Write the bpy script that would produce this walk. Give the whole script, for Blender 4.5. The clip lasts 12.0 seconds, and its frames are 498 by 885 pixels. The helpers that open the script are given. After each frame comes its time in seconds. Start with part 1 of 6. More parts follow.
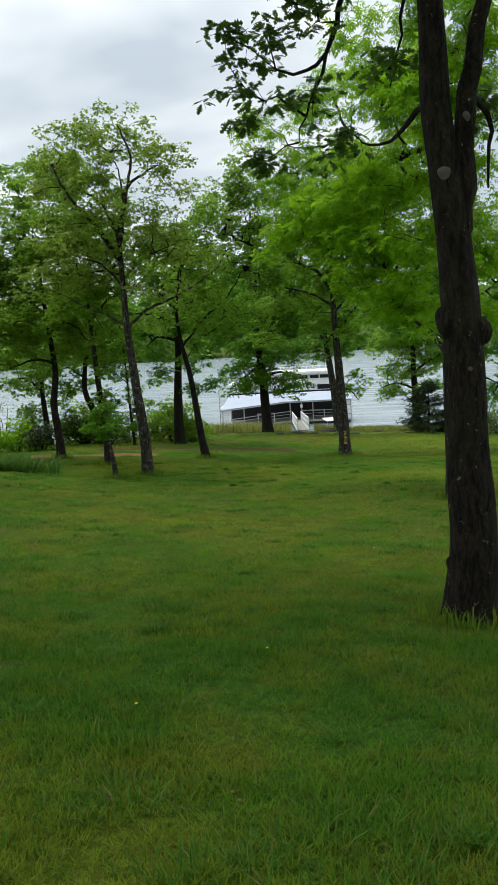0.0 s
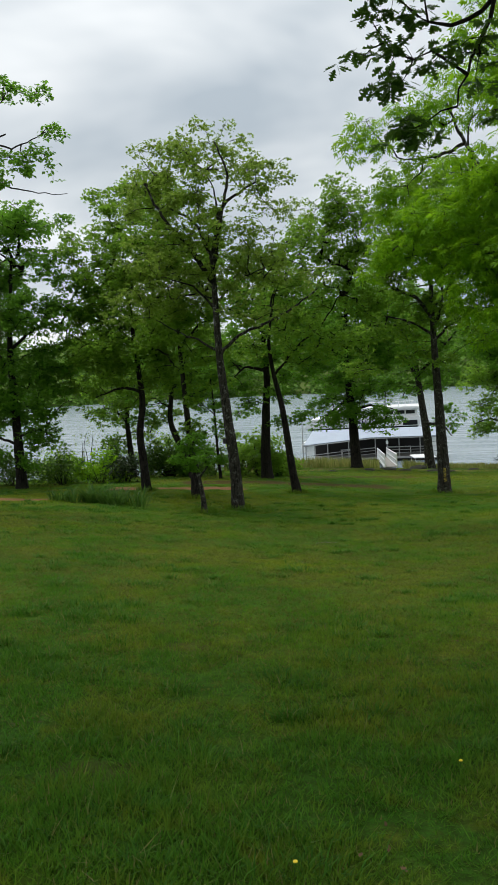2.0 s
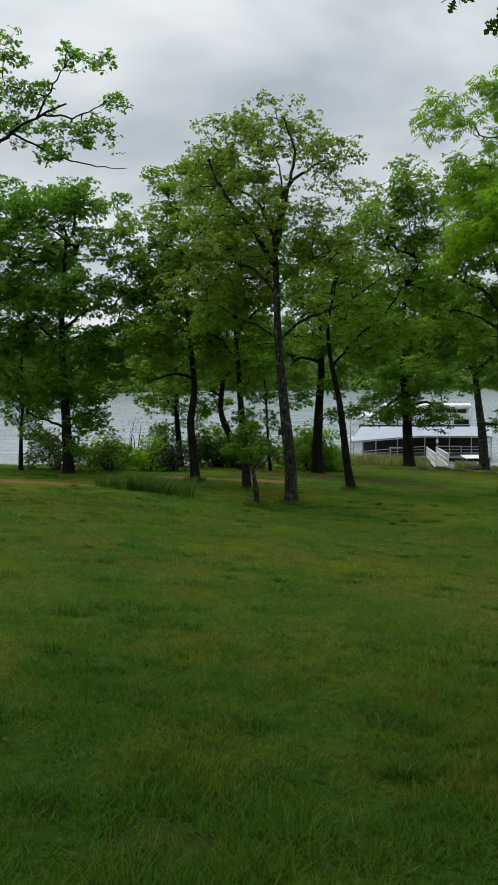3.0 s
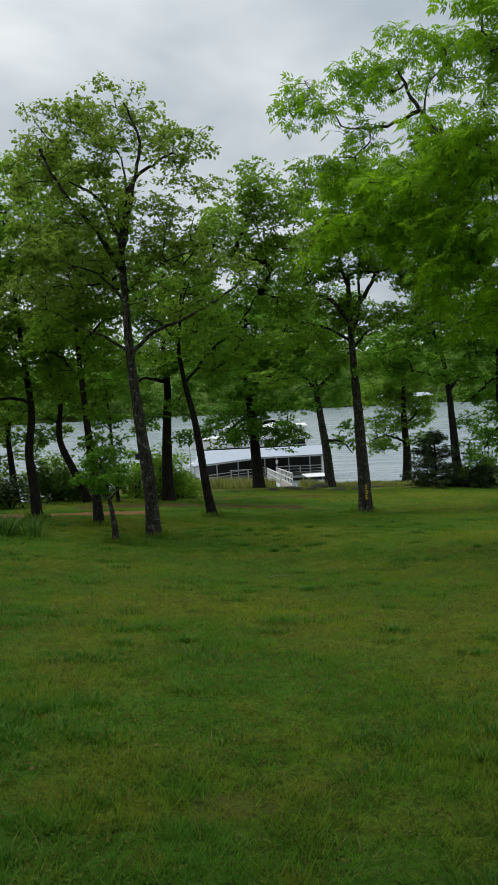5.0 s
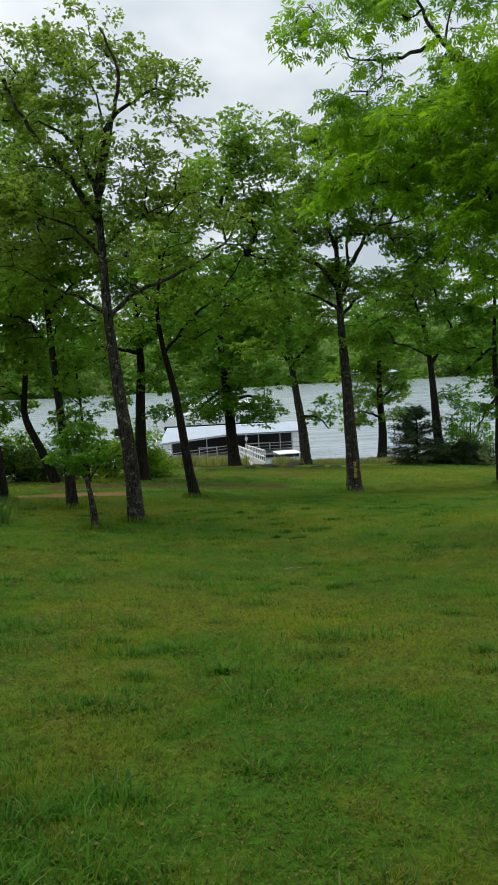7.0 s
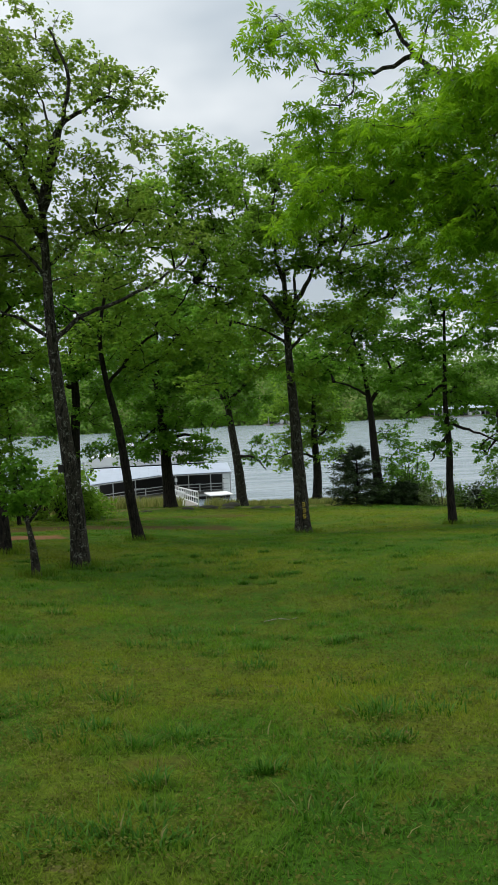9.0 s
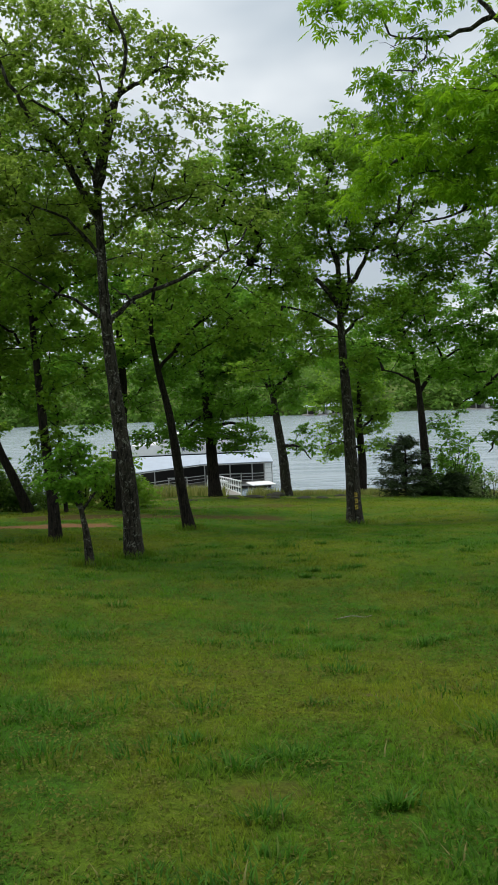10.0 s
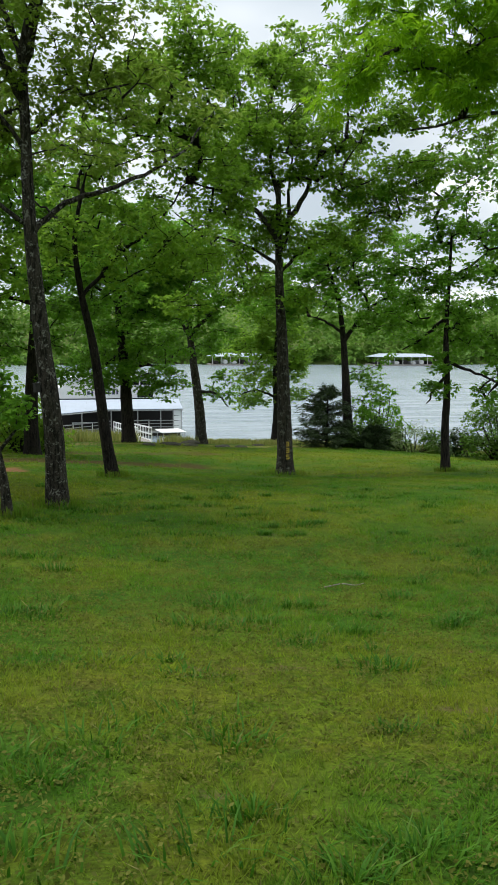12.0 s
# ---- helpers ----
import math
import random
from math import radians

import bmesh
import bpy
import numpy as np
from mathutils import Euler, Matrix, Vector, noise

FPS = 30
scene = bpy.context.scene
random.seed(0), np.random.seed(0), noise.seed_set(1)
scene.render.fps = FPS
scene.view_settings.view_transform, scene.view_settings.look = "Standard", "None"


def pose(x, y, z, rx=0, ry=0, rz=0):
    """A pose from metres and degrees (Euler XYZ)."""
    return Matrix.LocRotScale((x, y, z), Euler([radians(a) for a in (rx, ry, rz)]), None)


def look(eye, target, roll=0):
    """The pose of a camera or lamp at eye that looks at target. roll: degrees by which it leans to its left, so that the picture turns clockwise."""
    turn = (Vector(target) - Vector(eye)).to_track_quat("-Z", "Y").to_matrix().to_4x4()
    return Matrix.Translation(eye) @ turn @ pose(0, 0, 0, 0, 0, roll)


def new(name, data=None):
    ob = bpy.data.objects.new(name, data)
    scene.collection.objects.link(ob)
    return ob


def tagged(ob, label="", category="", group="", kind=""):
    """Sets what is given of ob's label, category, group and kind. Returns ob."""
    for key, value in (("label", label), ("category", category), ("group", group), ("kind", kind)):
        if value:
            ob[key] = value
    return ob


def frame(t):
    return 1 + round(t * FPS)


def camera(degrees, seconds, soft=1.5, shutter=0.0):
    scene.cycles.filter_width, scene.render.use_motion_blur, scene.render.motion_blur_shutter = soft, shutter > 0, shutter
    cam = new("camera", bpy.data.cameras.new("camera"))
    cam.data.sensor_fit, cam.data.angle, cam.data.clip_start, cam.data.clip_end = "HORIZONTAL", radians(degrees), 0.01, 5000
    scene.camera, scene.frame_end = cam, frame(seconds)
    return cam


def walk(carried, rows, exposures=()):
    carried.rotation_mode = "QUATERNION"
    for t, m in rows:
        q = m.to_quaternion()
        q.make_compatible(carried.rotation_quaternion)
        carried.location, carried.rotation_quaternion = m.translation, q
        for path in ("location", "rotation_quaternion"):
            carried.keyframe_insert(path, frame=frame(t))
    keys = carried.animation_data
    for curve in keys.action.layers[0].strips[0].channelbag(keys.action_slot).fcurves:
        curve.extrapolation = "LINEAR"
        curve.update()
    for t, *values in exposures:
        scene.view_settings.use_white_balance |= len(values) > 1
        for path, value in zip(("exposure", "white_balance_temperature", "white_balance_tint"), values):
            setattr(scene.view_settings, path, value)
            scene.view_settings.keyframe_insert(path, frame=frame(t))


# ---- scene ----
cam = camera(34.5, 12.0, soft=1.2)
PATH = [
    (0, (2.505, -4.273, 2.05), (2.346, -2.398, 1.79), -3.2),
    (0.5, (2.343, -3.884, 1.982), (2.245, -2.003, 1.733), -2.2),
    (1, (2.176, -3.493, 1.903), (2.084, -1.611, 1.662), -2.5),
    (1.5, (1.985, -3.126, 1.858), (1.748, -1.252, 1.661), -2.8),
    (2, (1.763, -2.677, 1.78), (1.426, -0.815, 1.615), -2.9),
    (2.5, (1.485, -2.197, 1.709), (1.054, -0.355, 1.53), -0.6),
    (3, (1.191, -1.721, 1.646), (0.755, 0.12, 1.468), -0.9),
    (3.5, (0.883, -1.198, 1.595), (0.469, 0.654, 1.486), -1.7),
    (3.7, (0.788, -0.99, 1.548), (0.41, 0.869, 1.438), -2.6),
    (5.3, (-0.057, 0.787, 1.298), (-0.06, 2.682, 1.168), -3.2),
    (5.5, (-0.14, 1.003, 1.267), (-0.139, 2.897, 1.128), -3.5),
    (6, (-0.347, 1.419, 1.199), (-0.333, 3.31, 1.015), -3.0),
    (6.5, (-0.503, 1.871, 1.131), (-0.523, 3.755, 0.892), -2.7),
    (7, (-0.664, 2.393, 1.168), (-0.615, 4.284, 0.984), -3.0),
    (7.5, (-0.796, 2.902, 1.16), (-0.581, 4.79, 1.119), -3.2),
    (7.7, (-0.853, 3.063, 1.145), (-0.625, 4.949, 1.094), -3.3),
    (9.3, (-1.477, 4.011, 0.926), (-1.244, 5.894, 0.833), -2.3),
    (9.5, (-1.552, 4.141, 0.916), (-1.395, 6.032, 0.827), -2.5),
    (10, (-1.718, 4.549, 0.872), (-1.57, 6.44, 0.76), -2.2),
    (10.5, (-1.869, 5.017, 0.783), (-1.683, 6.901, 0.624), -2.2),
    (11, (-2.011, 5.5, 0.72), (-1.789, 7.38, 0.548), -1.9),
    (11.5, (-2.166, 6.017, 0.636), (-1.759, 7.856, 0.381), -0.6),
    (12, (-2.332, 6.51, 0.566), (-1.955, 8.358, 0.332), 0.3),
]
EXPOSURES = [(0.0, 0.58), (1.0, 0.64), (1.5, 0.48), (2.0, 0.26), (2.5, 0.10), (3.5, 0.08), (5.5, 0.12), (7.0, 0.40), (7.5, 0.32), (9.5, 0.32), (11.0, 0.5), (12.0, 0.62)]
walk(cam, [(t, look(eye, target, roll)) for t, eye, target, roll in PATH], EXPOSURES)

# ---------------------------------------------------------------- sky and light
SUN_EL, SUN_AZ = radians(70), radians(310)
world = bpy.data.worlds.new("overcast_sky")
scene.world = world
world.use_nodes = True
wn, wl = world.node_tree.nodes, world.node_tree.links
wn.clear()


def wnode(kind, **kw):
    n = wn.new(kind)
    for k, v in kw.items():
        n.inputs[k].default_value = v
    return n


w_out, w_bg = wn.new("ShaderNodeOutputWorld"), wn.new("ShaderNodeBackground")
w_sky = wn.new("ShaderNodeTexSky")
w_sky.sky_type, w_sky.sun_disc, w_sky.sun_elevation, w_sky.sun_rotation = "NISHITA", False, SUN_EL, SUN_AZ
w_tc, w_sep = wn.new("ShaderNodeTexCoord"), wn.new("ShaderNodeSeparateXYZ")
wl.new(w_tc.outputs["Generated"], w_sep.inputs[0])
# clouds lie on a flat layer: the direction is divided by its height
w_up = wn.new("ShaderNodeMath")
w_up.operation = "MAXIMUM"
w_up.inputs[1].default_value = 0.0
wl.new(w_sep.outputs["Z"], w_up.inputs[0])
w_add = wn.new("ShaderNodeMath")
w_add.operation = "ADD"
w_add.inputs[1].default_value = 0.22
wl.new(w_up.outputs[0], w_add.inputs[0])
w_div = wn.new("ShaderNodeVectorMath")
w_div.operation = "DIVIDE"
w_comb = wn.new("ShaderNodeCombineXYZ")
for k in (0, 1):
    wl.new(w_add.outputs[0], w_comb.inputs[k])
w_comb.inputs[2].default_value = 1.0
wl.new(w_tc.outputs["Generated"], w_div.inputs[0])
wl.new(w_comb.outputs[0], w_div.inputs[1])
w_map = wn.new("ShaderNodeMapping")
w_map.inputs["Scale"].default_value = (0.8, 0.8, 1.0)
w_map.inputs["Location"].default_value = (3.1, 0.4, 0.0)
wl.new(w_div.outputs[0], w_map.inputs[0])
w_noise = wn.new("ShaderNodeTexNoise")
w_noise.inputs["Scale"].default_value = 1.5
w_noise.inputs["Detail"].default_value = 4.0
w_noise.inputs["Roughness"].default_value = 0.5
w_noise.inputs["Distortion"].default_value = 0.25
wl.new(w_map.outputs[0], w_noise.inputs["Vector"])
w_ramp = wn.new("ShaderNodeValToRGB")
w_ramp.color_ramp.elements[0].position, w_ramp.color_ramp.elements[0].color = 0.37, (0.40, 0.455, 0.50, 1)
w_ramp.color_ramp.elements[1].position, w_ramp.color_ramp.elements[1].color = 0.64, (0.81, 0.835, 0.84, 1)
wl.new(w_noise.outputs["Fac"], w_ramp.inputs[0])
# an overcast sky is brighter overhead than at the horizon
w_gain = wn.new("ShaderNodeMapRange")
w_gain.inputs["From Min"].default_value, w_gain.inputs["From Max"].default_value = 0.25, 1.0
w_gain.inputs["To Min"].default_value, w_gain.inputs["To Max"].default_value = 1.0, 1.5
wl.new(w_sep.outputs["Z"], w_gain.inputs["Value"])
w_mul = wn.new("ShaderNodeVectorMath")
w_mul.operation = "SCALE"
wl.new(w_ramp.outputs[0], w_mul.inputs[0])
wl.new(w_gain.outputs[0], w_mul.inputs["Scale"])
w_skys = wn.new("ShaderNodeVectorMath")
w_skys.operation = "SCALE"
w_skys.inputs["Scale"].default_value = 0.1
wl.new(w_sky.outputs[0], w_skys.inputs[0])
w_mix = wn.new("ShaderNodeMix")
w_mix.data_type = "RGBA"
w_mix.inputs["Factor"].default_value = 0.93
wl.new(w_skys.outputs[0], w_mix.inputs["A"])
wl.new(w_mul.outputs[0], w_mix.inputs["B"])
wl.new(w_mix.outputs["Result"], w_bg.inputs["Color"])
w_bg.inputs["Strength"].default_value = 1.0
wl.new(w_bg.outputs[0], w_out.inputs[0])

sun = new("sun", bpy.data.lights.new("sun", "SUN"))
sun.data.energy, sun.data.angle, sun.data.color = 1.5, radians(28), (1.0, 0.96, 0.9)
sun_way = Vector((math.sin(SUN_AZ) * math.cos(SUN_EL), math.cos(SUN_AZ) * math.cos(SUN_EL), math.sin(SUN_EL)))
sun.matrix_world = look(sun_way * 80, (0, 0, 0))

# ---------------------------------------------------------------- materials


class Mat:
    """A node material under construction."""

    def __init__(self, name):
        self.m = bpy.data.materials.new(name)
        self.m.use_nodes = True
        self.n, self.l = self.m.node_tree.nodes, self.m.node_tree.links
        self.b = self.n["Principled BSDF"]
        self.out = self.n["Material Output"]
        self.tc = self.n.new("ShaderNodeTexCoord").outputs["Object"]

    def noise(self, scale, detail=4, rough=0.55, vec=None, stretch=None):
        t = self.n.new("ShaderNodeTexNoise")
        t.inputs["Scale"].default_value, t.inputs["Detail"].default_value, t.inputs["Roughness"].default_value = scale, detail, rough
        src = vec or self.tc
        if stretch:
            mp = self.n.new("ShaderNodeMapping")
            mp.inputs["Scale"].default_value = stretch
            self.l.new(src, mp.inputs[0])
            src = mp.outputs[0]
        self.l.new(src, t.inputs["Vector"])
        return t.outputs["Fac"]

    def ramp(self, fac, *stops):
        r = self.n.new("ShaderNodeValToRGB")
        e = r.color_ramp.elements
        while len(e) < len(stops):
            e.new(0.5)
        for k, (p, c) in enumerate(stops):
            e[k].position = p
            e[k].color = (*c, 1) if isinstance(c, tuple) else (c, c, c, 1)
        self.l.new(fac, r.inputs[0])
        return r.outputs[0]

    def mix(self, fac, a, b, mode="MIX"):
        x = self.n.new("ShaderNodeMix")
        x.data_type, x.blend_type = "RGBA", mode
        for s, v in (("Factor", fac), ("A", a), ("B", b)):
            if isinstance(v, (int, float)):
                x.inputs[s].default_value = v if s == "Factor" else (v, v, v, 1)
            elif isinstance(v, tuple):
                x.inputs[s].default_value = (*v, 1)
            else:
                self.l.new(v, x.inputs[s])
        return x.outputs["Result"]

    def math(self, op, a, b=0.0):
        x = self.n.new("ShaderNodeMath")
        x.operation = op
        for k, v in enumerate((a, b)):
            if isinstance(v, (int, float)):
                x.inputs[k].default_value = v
            else:
                self.l.new(v, x.inputs[k])
        return x.outputs[0]

    def island(self):
        return self.n.new("ShaderNodeNewGeometry").outputs["Random Per Island"]

    def obrandom(self):
        return self.n.new("ShaderNodeObjectInfo").outputs["Random"]

    def done(self, color, rough=0.8, metal=0.0, bump=None, strength=0.4, dist=0.02, spec=None):
        for s, v in (("Base Color", color), ("Roughness", rough), ("Metallic", metal)):
            if isinstance(v, (int, float)):
                self.b.inputs[s].default_value = v
            elif isinstance(v, tuple):
                self.b.inputs[s].default_value = (*v, 1)
            else:
                self.l.new(v, self.b.inputs[s])
        if spec is not None:
            self.b.inputs["Specular IOR Level"].default_value = spec
        if bump is not None:
            bn = self.n.new("ShaderNodeBump")
            bn.inputs["Strength"].default_value, bn.inputs["Distance"].default_value = strength, dist
            self.l.new(bump, bn.inputs["Height"])
            self.l.new(bn.outputs[0], self.b.inputs["Normal"])
        return self.m


def lawn_colour(m):
    """The lawn's patches: deep green, yellow-green, olive, dead straw."""
    big = m.noise(0.17, 3, 0.5)
    mid = m.noise(0.8, 4, 0.6)
    small = m.noise(3.2, 4, 0.65)
    fine = m.noise(17.0, 3, 0.6)
    c = m.ramp(big, (0.40, (0.047, 0.140, 0.012)), (0.5, (0.068, 0.160, 0.012)), (0.60, (0.142, 0.188, 0.014)))
    c = m.mix(m.ramp(mid, (0.45, 0.0), (0.62, 0.7)), c, (0.138, 0.168, 0.016))
    c = m.mix(m.ramp(mid, (0.3, 0.65), (0.45, 0.0)), c, (0.034, 0.120, 0.008))
    c = m.mix(m.ramp(small, (0.54, 0.0), (0.68, 0.45)), c, (0.135, 0.130, 0.012))
    c = m.mix(m.ramp(small, (0.34, 0.6), (0.46, 0.0)), c, (0.030, 0.100, 0.008))
    return m.mix(m.ramp(fine, (0.35, 0.5), (0.6, 0.0)), c, (0.018, 0.040, 0.003))


def mat_ground():
    m = Mat("lawn_and_soil")
    c = lawn_colour(m)
    thatch = m.mix(m.noise(40, 4, 0.7), (0.012, 0.022, 0.004), (0.06, 0.065, 0.018))
    c = m.mix(m.ramp(m.mix(0.5, m.noise(26, 5, 0.75), m.noise(70, 2)), (0.42, 0.55), (0.58, 0.0)), c, thatch)
    soil = m.mix(m.noise(14, 4), (0.10, 0.065, 0.038), (0.17, 0.12, 0.075))
    bare = m.ramp(m.noise(1.1, 5, 0.65, stretch=(1.0, 1.6, 1.0)), (0.64, 0.0), (0.71, 0.85))
    c = m.mix(bare, c, soil)
    # red clay along the worn track, sand at the water
    sep = m.n.new("ShaderNodeSeparateXYZ")
    m.l.new(m.tc, sep.inputs[0])
    wob = m.math("MULTIPLY", m.math("SUBTRACT", m.noise(0.5, 4), 0.5), 3.0)

    def strip(x0, y0, x1, y1, half, rag):
        """How much a place belongs to a worn strip between two points."""
        dx, dy = x1 - x0, y1 - y0
        ln = math.hypot(dx, dy)
        u = m.math("ADD", m.math("MULTIPLY", m.math("SUBTRACT", sep.outputs[0], x0), dx / ln), m.math("MULTIPLY", m.math("SUBTRACT", sep.outputs[1], y0), dy / ln))
        v = m.math("ADD", m.math("MULTIPLY", m.math("SUBTRACT", sep.outputs[0], x0), -dy / ln), m.math("MULTIPLY", m.math("SUBTRACT", sep.outputs[1], y0), dx / ln))
        du = m.math("MAXIMUM", m.math("SUBTRACT", m.math("ABSOLUTE", m.math("SUBTRACT", u, ln / 2)), ln / 2), 0.0)
        d = m.math("ADD", m.math("MAXIMUM", m.math("ABSOLUTE", v), du), m.math("MULTIPLY", wob, rag))
        return m.ramp(d, (half * 0.75, 1.0), (half * 1.25, 0.0))
    clay = m.mix(m.noise(6, 4), (0.24, 0.125, 0.06), (0.16, 0.09, 0.05))
    dust = m.mix(m.noise(8, 4), (0.095, 0.062, 0.026), (0.055, 0.040, 0.016))
    c = m.mix(strip(-16.0, 18.9, -9.4, 20.6, 0.42, 0.22), c, clay)
    c = m.mix(strip(-8.2, 26.0, -4.4, 27.0, 0.5, 0.3), c, clay)
    c = m.mix(m.math("MULTIPLY", strip(-6.0, 29.5, 0.6, 32.0, 0.9, 0.5), 0.85), c, dust)
    c = m.mix(m.math("MULTIPLY", strip(-7.0, 35.0, 2.0, 38.0, 0.8, 0.6), 0.6), c, dust)
    for bx, by, half in ((0.07, 1.36, 0.13), (-0.15, 4.24, 0.16), (0.3, 4.4, 0.10), (-1.4, 8.45, 0.12), (-0.3, 4.9, 0.10), (-2.4, 10.9, 0.14)):
        c = m.mix(m.math("MULTIPLY", strip(bx - 0.08, by, bx + 0.08, by + 0.02, half, 0.12), 0.35), c, dust)
    dry = m.mix(m.noise(3, 4), (0.16, 0.15, 0.045), (0.22, 0.17, 0.07))
    c = m.mix(m.math("MULTIPLY", strip(-6.0, 42.0, 16.0, 47.0, 0.95, 0.5), 0.8), c, dry)
    low = m.n.new("ShaderNodeMapRange")
    low.inputs["From Min"].default_value, low.inputs["From Max"].default_value = -7.4, -7.9
    m.l.new(sep.outputs[2], low.inputs["Value"])
    c = m.mix(low.outputs[0], c, (0.16, 0.12, 0.08))
    beyond = m.n.new("ShaderNodeMapRange")
    beyond.inputs["From Min"].default_value, beyond.inputs["From Max"].default_value = 150, 200
    m.l.new(sep.outputs[1], beyond.inputs["Value"])
    c = m.mix(beyond.outputs[0], c, m.mix(m.noise(0.05, 4), (0.08, 0.13, 0.03), (0.13, 0.16, 0.05)))
    hgt = m.mix(0.5, m.noise(30, 5, 0.7), m.noise(4, 3))
    return m.done(c, 0.95, bump=hgt, strength=0.8, dist=0.05, spec=0.05)


def mat_blade():
    m = Mat("grass_blades")
    c = lawn_colour(m)
    r = m.island()
    c = m.mix(1.0, c, 1.75, "MULTIPLY")
    c = m.mix(m.ramp(r, (0.0, 0.0), (1.0, 0.45)), c, (0.150, 0.215, 0.026))
    c = m.mix(m.ramp(r, (0.9, 0.0), (0.97, 0.8)), c, (0.22, 0.20, 0.07))
    m.done(c, 0.7, spec=0.04)
    tr = m.n.new("ShaderNodeBsdfTranslucent")
    m.l.new(c, tr.inputs[0])
    mx = m.n.new("ShaderNodeMixShader")
    mx.inputs[0].default_value = 0.5
    m.l.new(m.b.outputs[0], mx.inputs[1])
    m.l.new(tr.outputs[0], mx.inputs[2])
    m.l.new(mx.outputs[0], m.out.inputs[0])
    return m.m


def mat_tuft():
    m = Mat("tuft_blades")
    c = m.ramp(m.island(), (0.0, (0.03, 0.11, 0.006)), (0.6, (0.06, 0.18, 0.010)), (0.93, (0.09, 0.21, 0.018)), (1.0, (0.24, 0.22, 0.08)))
    m.done(c, 0.6, spec=0.2)
    tr = m.n.new("ShaderNodeBsdfTranslucent")
    m.l.new(c, tr.inputs[0])
    mx = m.n.new("ShaderNodeMixShader")
    mx.inputs[0].default_value = 0.4
    m.l.new(m.b.outputs[0], mx.inputs[1])
    m.l.new(tr.outputs[0], mx.inputs[2])
    m.l.new(mx.outputs[0], m.out.inputs[0])
    return m.m


def mat_leaf(name, dark, mid, light, through_it=0.4, gloss=0.14):
    m = Mat(name)
    c = m.ramp(m.island(), (0.0, dark), (0.55, mid), (1.0, light))
    c = m.mix(m.ramp(m.noise(0.7, 3), (0.35, 0.45), (0.65, 0.0)), c, dark)
    m.done(c, 0.48, spec=gloss)
    tr = m.n.new("ShaderNodeBsdfTranslucent")
    m.l.new(m.mix(0.7, c, light), tr.inputs[0])
    mx = m.n.new("ShaderNodeMixShader")
    mx.inputs[0].default_value = through_it
    m.l.new(m.b.outputs[0], mx.inputs[1])
    m.l.new(tr.outputs[0], mx.inputs[2])
    m.l.new(mx.outputs[0], m.out.inputs[0])
    return m.m


def mat_bark(name, dark, light, lichen=0.5, cover=0.62):
    m = Mat(name)
    warp = m.n.new("ShaderNodeMix")
    warp.data_type = "VECTOR"
    warp.inputs["Factor"].default_value = 0.06
    nz = m.n.new("ShaderNodeTexNoise")
    nz.inputs["Scale"].default_value = 7
    m.l.new(m.tc, nz.inputs["Vector"])
    m.l.new(m.tc, warp.inputs["A"])
    m.l.new(nz.outputs["Color"], warp.inputs["B"])
    vec = warp.outputs["Result"]
    ridges = m.noise(24, 6, 0.65, vec=vec, stretch=(1, 1, 0.18))
    plates = m.noise(55, 4, 0.7, vec=vec, stretch=(1, 1, 0.4))
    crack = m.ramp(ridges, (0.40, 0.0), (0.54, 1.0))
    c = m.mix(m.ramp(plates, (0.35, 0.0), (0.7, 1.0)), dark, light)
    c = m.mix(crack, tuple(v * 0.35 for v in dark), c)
    c = m.mix(m.ramp(m.noise(1.3, 3), (0.5, 0.0), (0.75, 0.35)), c, (0.03, 0.036, 0.014))
    spots = m.ramp(m.mix(0.35, m.noise(7, 5, 0.65), m.noise(28, 3)), (cover, 0.0), (cover + 0.05, lichen))
    c = m.mix(spots, c, (0.20, 0.205, 0.175))
    return m.done(c, 0.92, bump=m.mix(0.4, crack, plates), strength=1.0, dist=0.025, spec=0.2)


def mat_paint(name, colour, rough=0.5, metal=0.0, dirt=0.3, scale=3.0):
    m = Mat(name)
    c = m.mix(m.ramp(m.noise(scale, 5, 0.65), (0.4, 0.0), (0.75, dirt)), colour, tuple(v * 0.45 for v in colour))
    c = m.mix(m.ramp(m.noise(scale * 9, 3), (0.4, 0.0), (0.7, dirt * 0.4)), c, tuple(v * 0.6 for v in colour))
    return m.done(c, rough, metal, bump=m.noise(scale * 12, 3), strength=0.1, dist=0.01)


def mat_water():
    m = Mat("lake_water")
    near = m.noise(1.6, 5, 0.6, stretch=(0.35, 1.2, 1))
    swell = m.noise(0.35, 3, 0.5, stretch=(0.3, 1.3, 1))
    h = m.mix(0.45, near, swell)
    # base colour lifted to carry reflected sky, in bands along the swell
    sky_tint = m.mix(m.ramp(swell, (0.4, 0.0), (0.6, 1.0)), (0.20, 0.255, 0.29), (0.29, 0.345, 0.38))
    return m.done(sky_tint, 0.22, bump=h, strength=0.6, dist=0.22, spec=0.6)


